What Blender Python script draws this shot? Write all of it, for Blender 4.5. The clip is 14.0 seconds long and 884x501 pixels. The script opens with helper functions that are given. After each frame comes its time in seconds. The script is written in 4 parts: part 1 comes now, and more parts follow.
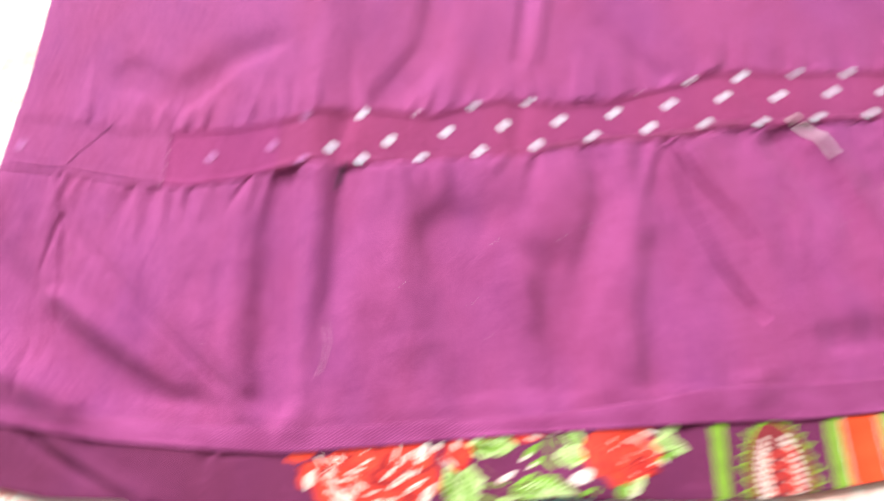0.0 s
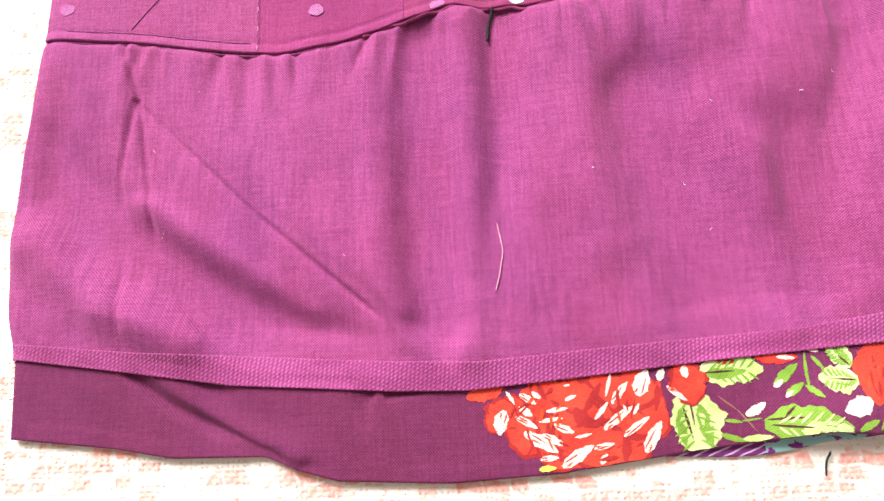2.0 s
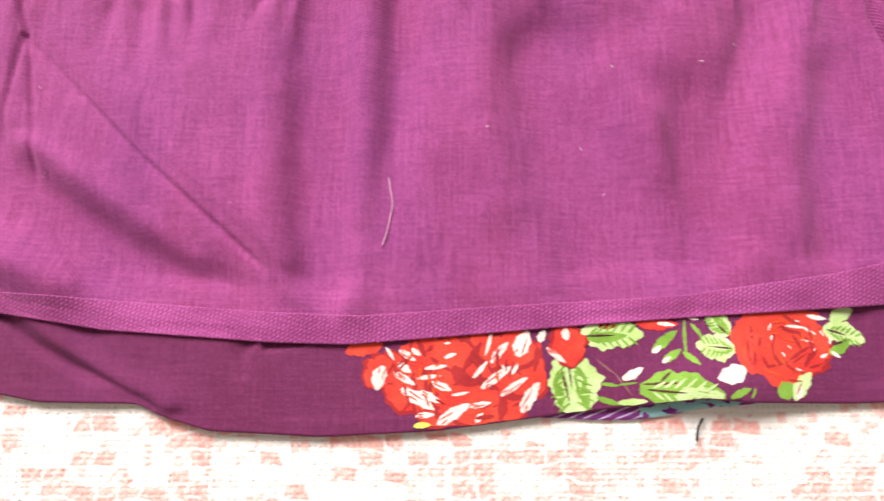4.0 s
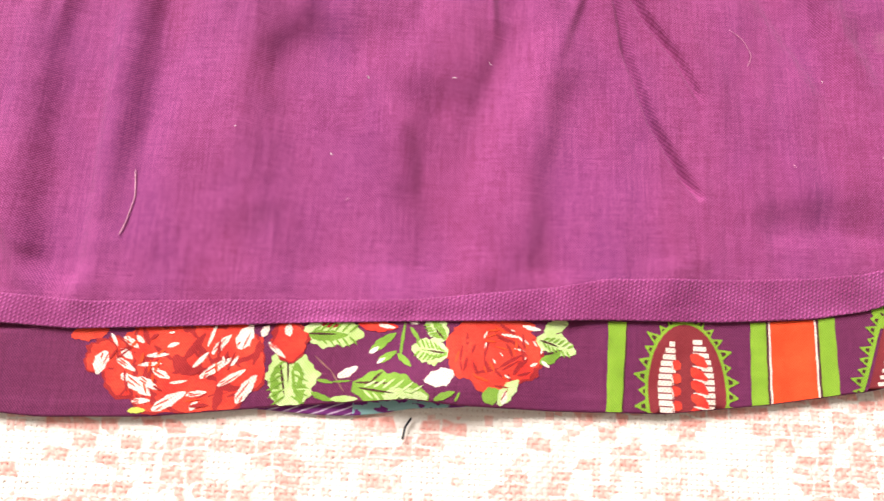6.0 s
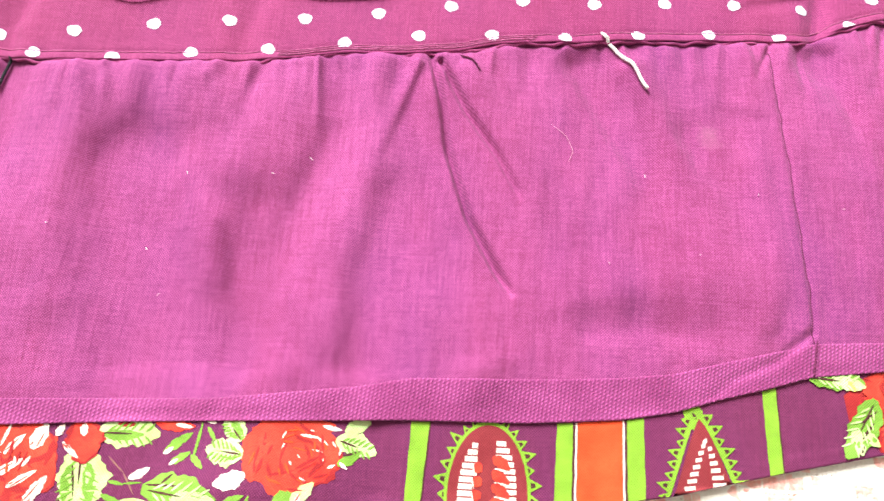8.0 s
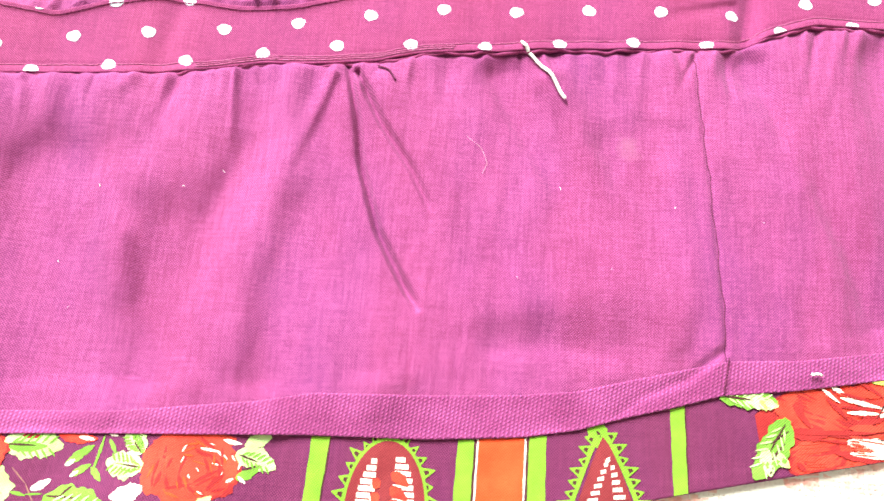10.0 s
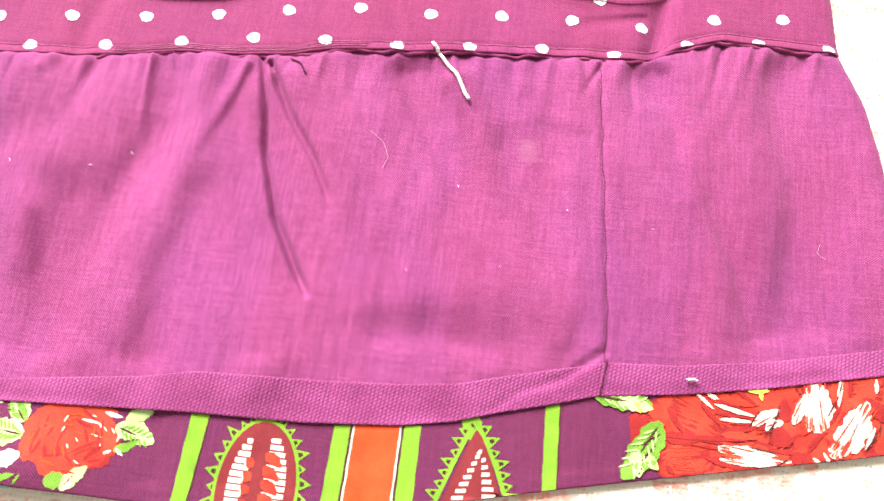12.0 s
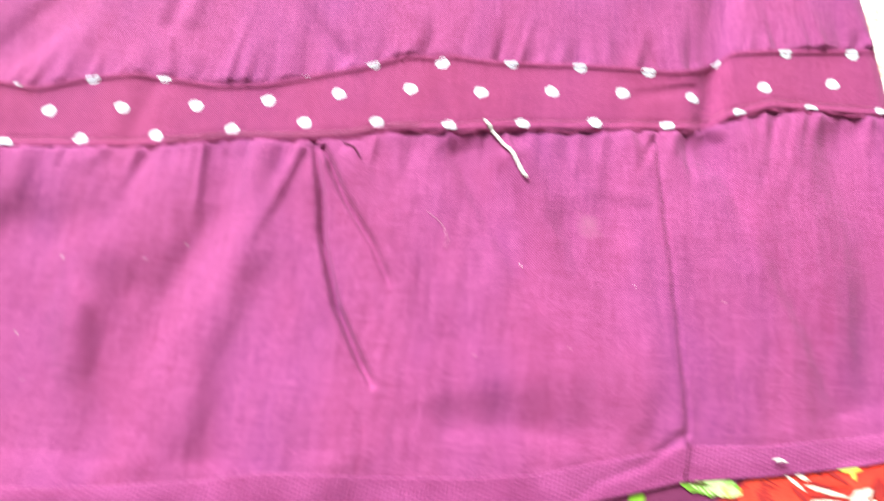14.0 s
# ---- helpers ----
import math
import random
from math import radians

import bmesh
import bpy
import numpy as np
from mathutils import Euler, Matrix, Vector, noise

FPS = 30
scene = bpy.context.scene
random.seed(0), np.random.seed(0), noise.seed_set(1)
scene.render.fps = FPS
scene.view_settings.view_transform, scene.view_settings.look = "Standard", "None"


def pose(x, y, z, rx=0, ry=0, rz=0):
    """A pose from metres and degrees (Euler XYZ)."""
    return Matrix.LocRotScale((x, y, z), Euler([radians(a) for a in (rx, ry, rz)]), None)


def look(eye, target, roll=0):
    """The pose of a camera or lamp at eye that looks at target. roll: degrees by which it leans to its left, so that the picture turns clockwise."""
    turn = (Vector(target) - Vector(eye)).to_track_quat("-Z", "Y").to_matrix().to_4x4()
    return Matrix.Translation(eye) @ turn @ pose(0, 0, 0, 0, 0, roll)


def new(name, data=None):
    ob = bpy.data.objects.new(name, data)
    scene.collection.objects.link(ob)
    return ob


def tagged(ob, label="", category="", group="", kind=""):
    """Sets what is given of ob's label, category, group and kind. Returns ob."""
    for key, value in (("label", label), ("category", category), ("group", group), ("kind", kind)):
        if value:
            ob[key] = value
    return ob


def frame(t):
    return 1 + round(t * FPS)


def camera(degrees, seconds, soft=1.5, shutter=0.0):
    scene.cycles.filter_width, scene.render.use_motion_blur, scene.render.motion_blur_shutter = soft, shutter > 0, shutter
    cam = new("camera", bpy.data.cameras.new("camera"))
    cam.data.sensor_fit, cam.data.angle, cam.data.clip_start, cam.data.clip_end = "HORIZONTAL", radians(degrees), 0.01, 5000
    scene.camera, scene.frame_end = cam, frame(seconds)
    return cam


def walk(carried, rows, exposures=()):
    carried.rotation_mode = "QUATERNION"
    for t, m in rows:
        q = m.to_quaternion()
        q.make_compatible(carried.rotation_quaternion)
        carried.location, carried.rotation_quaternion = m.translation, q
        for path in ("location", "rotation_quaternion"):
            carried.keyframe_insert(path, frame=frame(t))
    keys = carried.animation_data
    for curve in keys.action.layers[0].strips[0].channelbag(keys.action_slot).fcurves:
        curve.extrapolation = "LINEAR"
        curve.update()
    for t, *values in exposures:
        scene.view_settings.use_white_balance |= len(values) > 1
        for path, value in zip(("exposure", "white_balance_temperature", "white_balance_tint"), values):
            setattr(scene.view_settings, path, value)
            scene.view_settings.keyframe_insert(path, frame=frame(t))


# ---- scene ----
cam = camera(66.78, 14.0, soft=1.5, shutter=0.6)
PATH = [
    (0.0, 0.00839, -0.00128, 0.16802, 23.347, -1.211, 0.011),
    (0.2, -0.01461, 0.00072, 0.15313, 18.824, -0.963, 0.984),
    (0.5, -0.01977, 0.00944, 0.15098, 16.781, 0.873, 0.189),
    (1.0, -0.02201, 0.01595, 0.13670, 16.604, 0.117, -1.234),
    (1.5, -0.02418, 0.01213, 0.13165, 15.358, 0.949, -1.694),
    (2.0, -0.02520, 0.01507, 0.12918, 13.011, 2.157, -2.200),
    (2.2, -0.02625, 0.01342, 0.12876, 13.651, 1.737, -2.275),
    (4.3, -0.00127, 0.00861, 0.12560, 12.023, -1.098, 0.133),
    (4.5, 0.00452, 0.01024, 0.12727, 11.996, -1.593, 0.183),
    (5.0, 0.01705, 0.01070, 0.12687, 12.433, -2.856, 0.596),
    (5.5, 0.02890, 0.00900, 0.13071, 12.703, -3.487, 1.268),
    (6.0, 0.03805, 0.00841, 0.13205, 12.263, -3.204, 2.936),
    (6.5, 0.04870, 0.00943, 0.13539, 12.544, -2.214, 3.168),
    (7.0, 0.05943, 0.01332, 0.13979, 13.649, -2.812, 3.723),
    (7.5, 0.06972, 0.01792, 0.13989, 15.615, -2.716, 3.739),
    (8.0, 0.07761, 0.02258, 0.13722, 15.303, -2.623, 3.436),
    (8.2, 0.07943, 0.02197, 0.13719, 15.858, -2.549, 3.558),
    (10.3, 0.10336, 0.02959, 0.13843, 14.354, -0.642, 4.281),
    (10.5, 0.10427, 0.02871, 0.13826, 14.410, -0.640, 4.613),
    (11.0, 0.10918, 0.02765, 0.13971, 14.275, -0.715, 5.484),
    (11.5, 0.11841, 0.02814, 0.14003, 14.824, -1.233, 5.954),
    (12.0, 0.12553, 0.02673, 0.14075, 15.371, -1.099, 7.107),
    (12.5, 0.13093, 0.02592, 0.14011, 15.357, -1.175, 7.552),
    (13.0, 0.13612, 0.02638, 0.13883, 15.574, -1.336, 7.632),
    (13.5, 0.13194, 0.02837, 0.13771, 15.359, -1.272, 7.121),
    (14.0, 0.11097, 0.03354, 0.13945, 19.417, -0.464, 4.942),
]
EXPOSURES = [(0.0, 0.07, 6150, 4), (0.5, 0.13, 6300, 2), (1.0, -0.19, 6450, 10), (1.5, 0.27, 6500, 5), (2.0, 0.07, 6500, 10), (4.3, -0.21, 6300, 10), (5.0, -0.28, 6300, 10), (5.5, -0.15, 6500, 10), (6.0, -0.15, 6600, 10), (6.5, -0.2, 6600, 10), (7.0, -0.26, 6550, 10), (7.5, 0.25, 6300, 4), (8.0, 0.44, 6200, 0), (10.5, 0.75, 6150, -10), (11.0, 0.53, 6250, -6), (11.5, 0.5, 6300, -4), (12.0, 0.51, 6350, -4), (12.5, 0.26, 6400, 2), (13.0, -0.08, 6500, 10), (13.5, -0.1, 6500, 10), (14.0, 0.49, 6000, -10)]
LAMP_WATTS = 152.0
walk(cam, [(t, pose(x, y, z, rx, ry, rz)) for t, x, y, z, rx, ry, rz in PATH], exposures=EXPOSURES)

# ---- light: an area lamp added for daylight whose source is unseen ----
world = bpy.data.worlds.new("world")
scene.world = world
world.use_nodes = True
sky = world.node_tree.nodes.new("ShaderNodeTexSky")
sky.sky_type, sky.sun_disc = "NISHITA", False
sky.sun_elevation, sky.sun_rotation = radians(42), radians(200)
world.node_tree.links.new(sky.outputs[0], world.node_tree.nodes["Background"].inputs[0])
world.node_tree.nodes["Background"].inputs[1].default_value = 0.1
# added area lamp; no window is known here
lamp_data = bpy.data.lights.new("added_daylight", "AREA")
lamp_data.shape, lamp_data.size, lamp_data.size_y = "RECTANGLE", 1.4, 1.1
lamp_data.energy, lamp_data.color = LAMP_WATTS, (1.0, 0.975, 0.95)
lamp = new("added_daylight", lamp_data)
lamp.matrix_world = look((-0.80, 1.66, 1.42), (0.05, 0.06, 0.0))


# ---- materials ----
def material(name, rough=0.8):
    m = bpy.data.materials.new(name)
    m.use_nodes = True
    nt = m.node_tree
    b = nt.nodes["Principled BSDF"]
    b.inputs["Roughness"].default_value = rough
    b.inputs["Specular IOR Level"].default_value = 0.25
    return m, nt, b


def math_node(nt, op, a, b=None):
    n = nt.nodes.new("ShaderNodeMath")
    n.operation = op
    for i, v in enumerate((a, b)):
        if v is None:
            continue
        if isinstance(v, (int, float)):
            n.inputs[i].default_value = v
        else:
            nt.links.new(v, n.inputs[i])
    return n.outputs[0]


def coords(nt, scale=(1, 1, 1), turn=0.0):
    tc = nt.nodes.new("ShaderNodeTexCoord")
    mp = nt.nodes.new("ShaderNodeMapping")
    mp.inputs["Scale"].default_value = scale
    mp.inputs["Rotation"].default_value = (0, 0, radians(turn))
    nt.links.new(tc.outputs["Object"], mp.inputs[0])
    return mp.outputs[0]


def noise_tex(nt, scale, vec, detail=3.0, rough=0.55):
    n = nt.nodes.new("ShaderNodeTexNoise")
    n.inputs["Scale"].default_value, n.inputs["Detail"].default_value, n.inputs["Roughness"].default_value = scale, detail, rough
    nt.links.new(vec, n.inputs["Vector"])
    return n.outputs[0]


def wave_tex(nt, pitch, vec, axis="X", warp=0.0):
    w = nt.nodes.new("ShaderNodeTexWave")
    w.bands_direction = axis
    w.inputs["Scale"].default_value = 0.31416 / pitch
    w.inputs["Distortion"].default_value = warp
    w.inputs["Detail"].default_value = 1.0
    nt.links.new(vec, w.inputs["Vector"])
    return w.outputs["Fac"] if "Fac" in w.outputs else w.outputs[1]


def mix(nt, fac, a, b):
    n = nt.nodes.new("ShaderNodeMix")
    n.data_type = "RGBA"
    for socket, v in ((n.inputs[0], fac), (n.inputs[6], a), (n.inputs[7], b)):
        if isinstance(v, (int, float)):
            socket.default_value = v
        elif isinstance(v, tuple):
            socket.default_value = (*v, 1)
        else:
            nt.links.new(v, socket)
    return n.outputs[2]


def bump(nt, b, height, dist, strength=1.0):
    n = nt.nodes.new("ShaderNodeBump")
    n.inputs["Strength"].default_value, n.inputs["Distance"].default_value = strength, dist
    nt.links.new(height, n.inputs["Height"])
    nt.links.new(n.outputs[0], b.inputs["Normal"])


def map_range(nt, value, lo, hi, out_lo=0.0, out_hi=1.0):
    n = nt.nodes.new("ShaderNodeMapRange")
    for i, v in enumerate((lo, hi, out_lo, out_hi)):
        n.inputs[i + 1].default_value = v
    nt.links.new(value, n.inputs[0])
    return n.outputs[0]


def plain_weave(nt, pitch, turn=0.0):
    """Threads over and under by turns: crests and gaps in a chequer, about 0 to 1."""
    a = math_node(nt, "SUBTRACT", wave_tex(nt, pitch, coords(nt, turn=turn), "X", 0.9), 0.5)
    b = math_node(nt, "SUBTRACT", wave_tex(nt, pitch, coords(nt, turn=turn + 1.5), "Y", 0.9), 0.5)
    return math_node(nt, "ADD", math_node(nt, "MULTIPLY", math_node(nt, "MULTIPLY", a, b), 2.0), 0.5)


def cotton(name, colour, other, pitch=0.00056, relief=0.00008, sheen=0.12, violet=(0.3, 0.04, 0.24), stain=False, turn=3.0):
    """Plain woven cotton: crossing threads of uneven thickness with slubs, faded and rubbed in patches."""
    m, nt, b = material(name, 0.8)
    b.inputs["Specular IOR Level"].default_value = 0.18
    b.inputs["Sheen Weight"].default_value = sheen
    b.inputs["Sheen Roughness"].default_value = 0.5
    b.inputs["Sheen Tint"].default_value = (1.0, 0.62, 0.92, 1)
    v = coords(nt)
    along = noise_tex(nt, 1.0, coords(nt, (110, 2000, 1), turn), 3, 0.7)
    across = noise_tex(nt, 1.0, coords(nt, (2000, 90, 1), turn), 3, 0.7)
    threads = math_node(nt, "ADD", math_node(nt, "MULTIPLY", along, 0.45), math_node(nt, "MULTIPLY", across, 0.55))
    slub = math_node(nt, "MAXIMUM", map_range(nt, noise_tex(nt, 1.0, coords(nt, (120, 2600, 1), turn), 1), 0.68, 0.80), map_range(nt, noise_tex(nt, 1.0, coords(nt, (2600, 90, 1), turn), 1), 0.68, 0.80))
    weave = plain_weave(nt, pitch, turn)
    grain = noise_tex(nt, 1500.0, v, 3, 0.7)
    patch = noise_tex(nt, 30.0, coords(nt, (1.2, 0.7, 1)), 4)
    lit = math_node(nt, "ADD", map_range(nt, threads, 0.36, 0.64, -0.16, 0.72), map_range(nt, patch, 0.3, 0.7, -0.14, 0.26))
    lit = math_node(nt, "ADD", lit, math_node(nt, "MULTIPLY", math_node(nt, "SUBTRACT", weave, 0.5), 1.7))
    lit = math_node(nt, "ADD", lit, math_node(nt, "MULTIPLY", math_node(nt, "SUBTRACT", grain, 0.5), 1.7))
    lit = math_node(nt, "ADD", lit, math_node(nt, "MULTIPLY", slub, 0.3))
    # random violet patches put the shade and sheen of hollows into the colour
    tone = map_range(nt, noise_tex(nt, 26.0, coords(nt, (1.3, 0.6, 1), 20), 3), 0.40, 0.64, 0.0, 0.6)
    cloth = mix(nt, tone, mix(nt, lit, colour, other), mix(nt, lit, violet, other))
    if stain:
        # one pale smudge beside the upright seam
        far = nt.nodes.new("ShaderNodeVectorMath")
        far.operation = "DISTANCE"
        far.inputs[1].default_value = (0.1394, 0.0910, 0.002)
        nt.links.new(v, far.inputs[0])
        ragged = math_node(nt, "ADD", far.outputs["Value"], math_node(nt, "MULTIPLY", noise_tex(nt, 380.0, v, 3), 0.006))
        cloth = mix(nt, map_range(nt, ragged, 0.0022, 0.0066, 0.36, 0.0), cloth, (0.44, 0.19, 0.27))
    nt.links.new(cloth, b.inputs["Base Color"])
    height = math_node(nt, "ADD", math_node(nt, "ADD", weave, math_node(nt, "MULTIPLY", grain, 0.8)), math_node(nt, "MULTIPLY", threads, 1.4))
    bump(nt, b, height, relief)
    return m


def ribbed(name, colour, other):
    """Twill tape: short slanted ribs side by side, rubbed smooth in places."""
    m, nt, b = material(name, 0.75)
    b.inputs["Sheen Weight"].default_value = 0.15
    ribs = wave_tex(nt, 0.00080, coords(nt, turn=6), "X", 1.2)
    steps = wave_tex(nt, 0.00062, coords(nt, turn=-32), "Y", 1.2)
    h = math_node(nt, "MULTIPLY", ribs, math_node(nt, "ADD", math_node(nt, "MULTIPLY", steps, 0.8), 0.25))
    patch = noise_tex(nt, 70.0, coords(nt, (1, 2, 1)), 4)
    rubbed = map_range(nt, patch, 0.36, 0.62, 0.35, 1.0)
    grain = noise_tex(nt, 2000.0, coords(nt), 2)
    f = math_node(nt, "ADD", math_node(nt, "MULTIPLY", h, rubbed), math_node(nt, "MULTIPLY", math_node(nt, "SUBTRACT", grain, 0.45), 0.7))
    f = math_node(nt, "ADD", f, math_node(nt, "MULTIPLY", math_node(nt, "SUBTRACT", patch, 0.5), 0.5))
    nt.links.new(mix(nt, f, colour, other), b.inputs["Base Color"])
    bump(nt, b, h, 0.00012)
    return m


def printed(name, colour, faded, grain=0.35, gap=0.0, ground=(0.16, 0.02, 0.08), pitch=0.00056):
    """Pigment printed on cotton: pale specks of the weave, and the ground colour in the gaps between threads."""
    m, nt, b = material(name, 0.85)
    fine = noise_tex(nt, 1.0, coords(nt, (1500, 3200, 1)), 2)
    patch = noise_tex(nt, 190.0, coords(nt), 3)
    f = math_node(nt, "ADD", math_node(nt, "MULTIPLY", fine, grain), math_node(nt, "MULTIPLY", patch, 1 - grain))
    paint = mix(nt, map_range(nt, f, 0.38, 0.68), colour, faded)
    weave = plain_weave(nt, pitch, 4.0)
    thin = math_node(nt, "ADD", weave, math_node(nt, "MULTIPLY", math_node(nt, "SUBTRACT", patch, 0.5), 0.8))
    nt.links.new(mix(nt, map_range(nt, thin, 0.10, 0.42, gap, 0.0), paint, ground), b.inputs["Base Color"])
    bump(nt, b, weave, 0.00008)
    return m


def plain(name, colour, other, scale=8.0, rough=0.9):
    m, nt, b = material(name, rough)
    n = noise_tex(nt, scale, coords(nt), 5)
    nt.links.new(mix(nt, n, colour, other), b.inputs["Base Color"])
    bump(nt, b, n, 0.0008)
    return m


def yarn(name, a, b_, c):
    """Cream yarn with salmon yarn woven in as small oblong blocks and a few curving lines."""
    m, nt, b = material(name, 0.9)
    tc = nt.nodes.new("ShaderNodeTexCoord")
    sep = nt.nodes.new("ShaderNodeSeparateXYZ")
    nt.links.new(tc.outputs["Object"], sep.inputs[0])
    warp = noise_tex(nt, 90.0, coords(nt), 2)
    wander = math_node(nt, "MULTIPLY", math_node(nt, "SUBTRACT", warp, 0.5), 1.7)

    def blocks(wide, high, seed):
        """Chance of salmon in each oblong, softened towards its edges."""
        u = math_node(nt, "ADD", math_node(nt, "MULTIPLY", sep.outputs[0], 1.0 / wide), math_node(nt, "ADD", wander, seed))
        w = math_node(nt, "ADD", math_node(nt, "MULTIPLY", sep.outputs[1], 1.0 / high), math_node(nt, "SUBTRACT", seed, wander))
        cell = nt.nodes.new("ShaderNodeCombineXYZ")
        nt.links.new(math_node(nt, "FLOOR", u), cell.inputs[0])
        nt.links.new(math_node(nt, "FLOOR", w), cell.inputs[1])
        chance = nt.nodes.new("ShaderNodeTexWhiteNoise")
        nt.links.new(cell.outputs[0], chance.inputs["Vector"])
        du = math_node(nt, "ABSOLUTE", math_node(nt, "SUBTRACT", math_node(nt, "FRACT", u), 0.5))
        dw = math_node(nt, "ABSOLUTE", math_node(nt, "SUBTRACT", math_node(nt, "FRACT", w), 0.5))
        return chance.outputs[0], math_node(nt, "MULTIPLY", map_range(nt, du, 0.49, 0.40), map_range(nt, dw, 0.49, 0.36))

    zone = noise_tex(nt, 55.0, coords(nt, (0.8, 1.4, 1)), 2)
    # paler towards the dress's plain side, redder along the hem
    side = map_range(nt, sep.outputs[0], -0.14, -0.05, -0.16, 0.0)
    side = math_node(nt, "ADD", side, map_range(nt, sep.outputs[0], 0.195, 0.230, 0.0, -0.2))
    limit = math_node(nt, "ADD", map_range(nt, zone, 0.38, 0.62, 0.05, 0.55), side)
    few, few_soft = blocks(0.0043, 0.0028, 0.37)
    fine, fine_soft = blocks(0.0019, 0.0023, 5.61)
    f = math_node(nt, "MULTIPLY", math_node(nt, "LESS_THAN", few, limit), few_soft)
    f = math_node(nt, "MAXIMUM", f, math_node(nt, "MULTIPLY", math_node(nt, "MULTIPLY", math_node(nt, "LESS_THAN", fine, math_node(nt, "MULTIPLY", limit, 0.7)), fine_soft), 0.7))
    arcs = map_range(nt, wave_tex(nt, 0.034, coords(nt, (1, 1.2, 1), 38), "X", 5.0), 0.93, 0.99, 0.0, 0.55)
    f = math_node(nt, "MAXIMUM", f, math_node(nt, "MULTIPLY", arcs, map_range(nt, zone, 0.42, 0.56)))
    fuzz = noise_tex(nt, 900.0, coords(nt), 3)
    f = math_node(nt, "MULTIPLY", f, map_range(nt, fuzz, 0.30, 0.60, 0.45, 1.0))
    base = mix(nt, math_node(nt, "MULTIPLY", fuzz, 0.9), a, b_)
    nt.links.new(mix(nt, math_node(nt, "MULTIPLY", f, 0.9), base, c), b.inputs["Base Color"])
    bump(nt, b, fuzz, 0.00008)
    return m


M_PURPLE = cotton("purple_cotton", (0.215, 0.027, 0.110), (0.40, 0.081, 0.258), violet=(0.170, 0.028, 0.155), stain=True)
M_BAND = cotton("crimson_purple_cotton", (0.205, 0.021, 0.088), (0.35, 0.056, 0.18), violet=(0.19, 0.023, 0.120), turn=-4.0)
M_MID = cotton("faded_crimson_cotton", (0.21, 0.020, 0.10), (0.36, 0.055, 0.205), violet=(0.20, 0.023, 0.135), turn=-4.0)
M_PLUM = cotton("plum_cotton", (0.112, 0.013, 0.055), (0.20, 0.034, 0.108), sheen=0.08, violet=(0.115, 0.014, 0.082))
M_TAPE = ribbed("purple_twill_tape", (0.225, 0.026, 0.128), (0.47, 0.092, 0.315))
M_STITCH = plain("purple_thread", (0.28, 0.05, 0.19), (0.40, 0.10, 0.30), 900)
M_CHAIN = plain("pale_band_thread", (0.34, 0.06, 0.16), (0.50, 0.15, 0.32), 900)
M_SEAM = plain("dark_purple_thread", (0.10, 0.012, 0.05), (0.17, 0.03, 0.09), 900)
M_DOT = printed("white_dot_print", (0.78, 0.78, 0.86), (0.62, 0.60, 0.74), gap=0.35)
M_FAINT = printed("worn_dot_print", (0.50, 0.20, 0.44), (0.36, 0.08, 0.27), gap=0.8)
R = printed("red_print", (0.70, 0.030, 0.016), (0.80, 0.085, 0.045), gap=0.35)
C = printed("rose_red_print", (0.56, 0.035, 0.022), (0.66, 0.07, 0.045))
D = printed("dark_red_print", (0.30, 0.016, 0.02), (0.42, 0.03, 0.03))
W = printed("cream_print", (0.84, 0.70, 0.62), (0.88, 0.79, 0.72), gap=0.7, ground=(0.58, 0.14, 0.12), pitch=0.00075)
G = printed("leaf_green_print", (0.16, 0.34, 0.025), (0.27, 0.46, 0.07), gap=0.4)
L = printed("pale_green_print", (0.46, 0.62, 0.20), (0.68, 0.78, 0.44), gap=0.3, ground=(0.2, 0.25, 0.05))
Y = printed("yellow_green_print", (0.62, 0.62, 0.06), (0.70, 0.72, 0.18))
V = printed("dark_vein_print", (0.06, 0.015, 0.02), (0.10, 0.03, 0.03))
T = printed("brown_stem_print", (0.26, 0.12, 0.10), (0.34, 0.18, 0.14))
B = printed("lime_green_print", (0.20, 0.40, 0.018), (0.29, 0.48, 0.045), gap=0.45)
O = printed("orange_red_print", (0.76, 0.060, 0.014), (0.82, 0.10, 0.03), gap=0.3, ground=(0.4, 0.02, 0.02))
K = printed("maroon_print", (0.20, 0.02, 0.028), (0.27, 0.035, 0.045))
def inner_print():
    m, nt, b = material("teal_purple_print", 0.85)
    n = noise_tex(nt, 1.0, coords(nt, (420, 600, 1), 10), 2)
    lines = wave_tex(nt, 0.0011, coords(nt, turn=68), "X", 1.5)
    sep = nt.nodes.new("ShaderNodeSeparateXYZ")
    tc = nt.nodes.new("ShaderNodeTexCoord")
    nt.links.new(tc.outputs["Object"], sep.inputs[0])
    zone = math_node(nt, "GREATER_THAN", sep.outputs[0], 0.0285)
    teal = mix(nt, math_node(nt, "GREATER_THAN", n, 0.52), (0.30, 0.55, 0.56), (0.20, 0.03, 0.22))
    fine = mix(nt, math_node(nt, "GREATER_THAN", lines, 0.86), (0.17, 0.025, 0.17), (0.60, 0.45, 0.62))
    nt.links.new(mix(nt, zone, fine, teal), b.inputs["Base Color"])
    return m


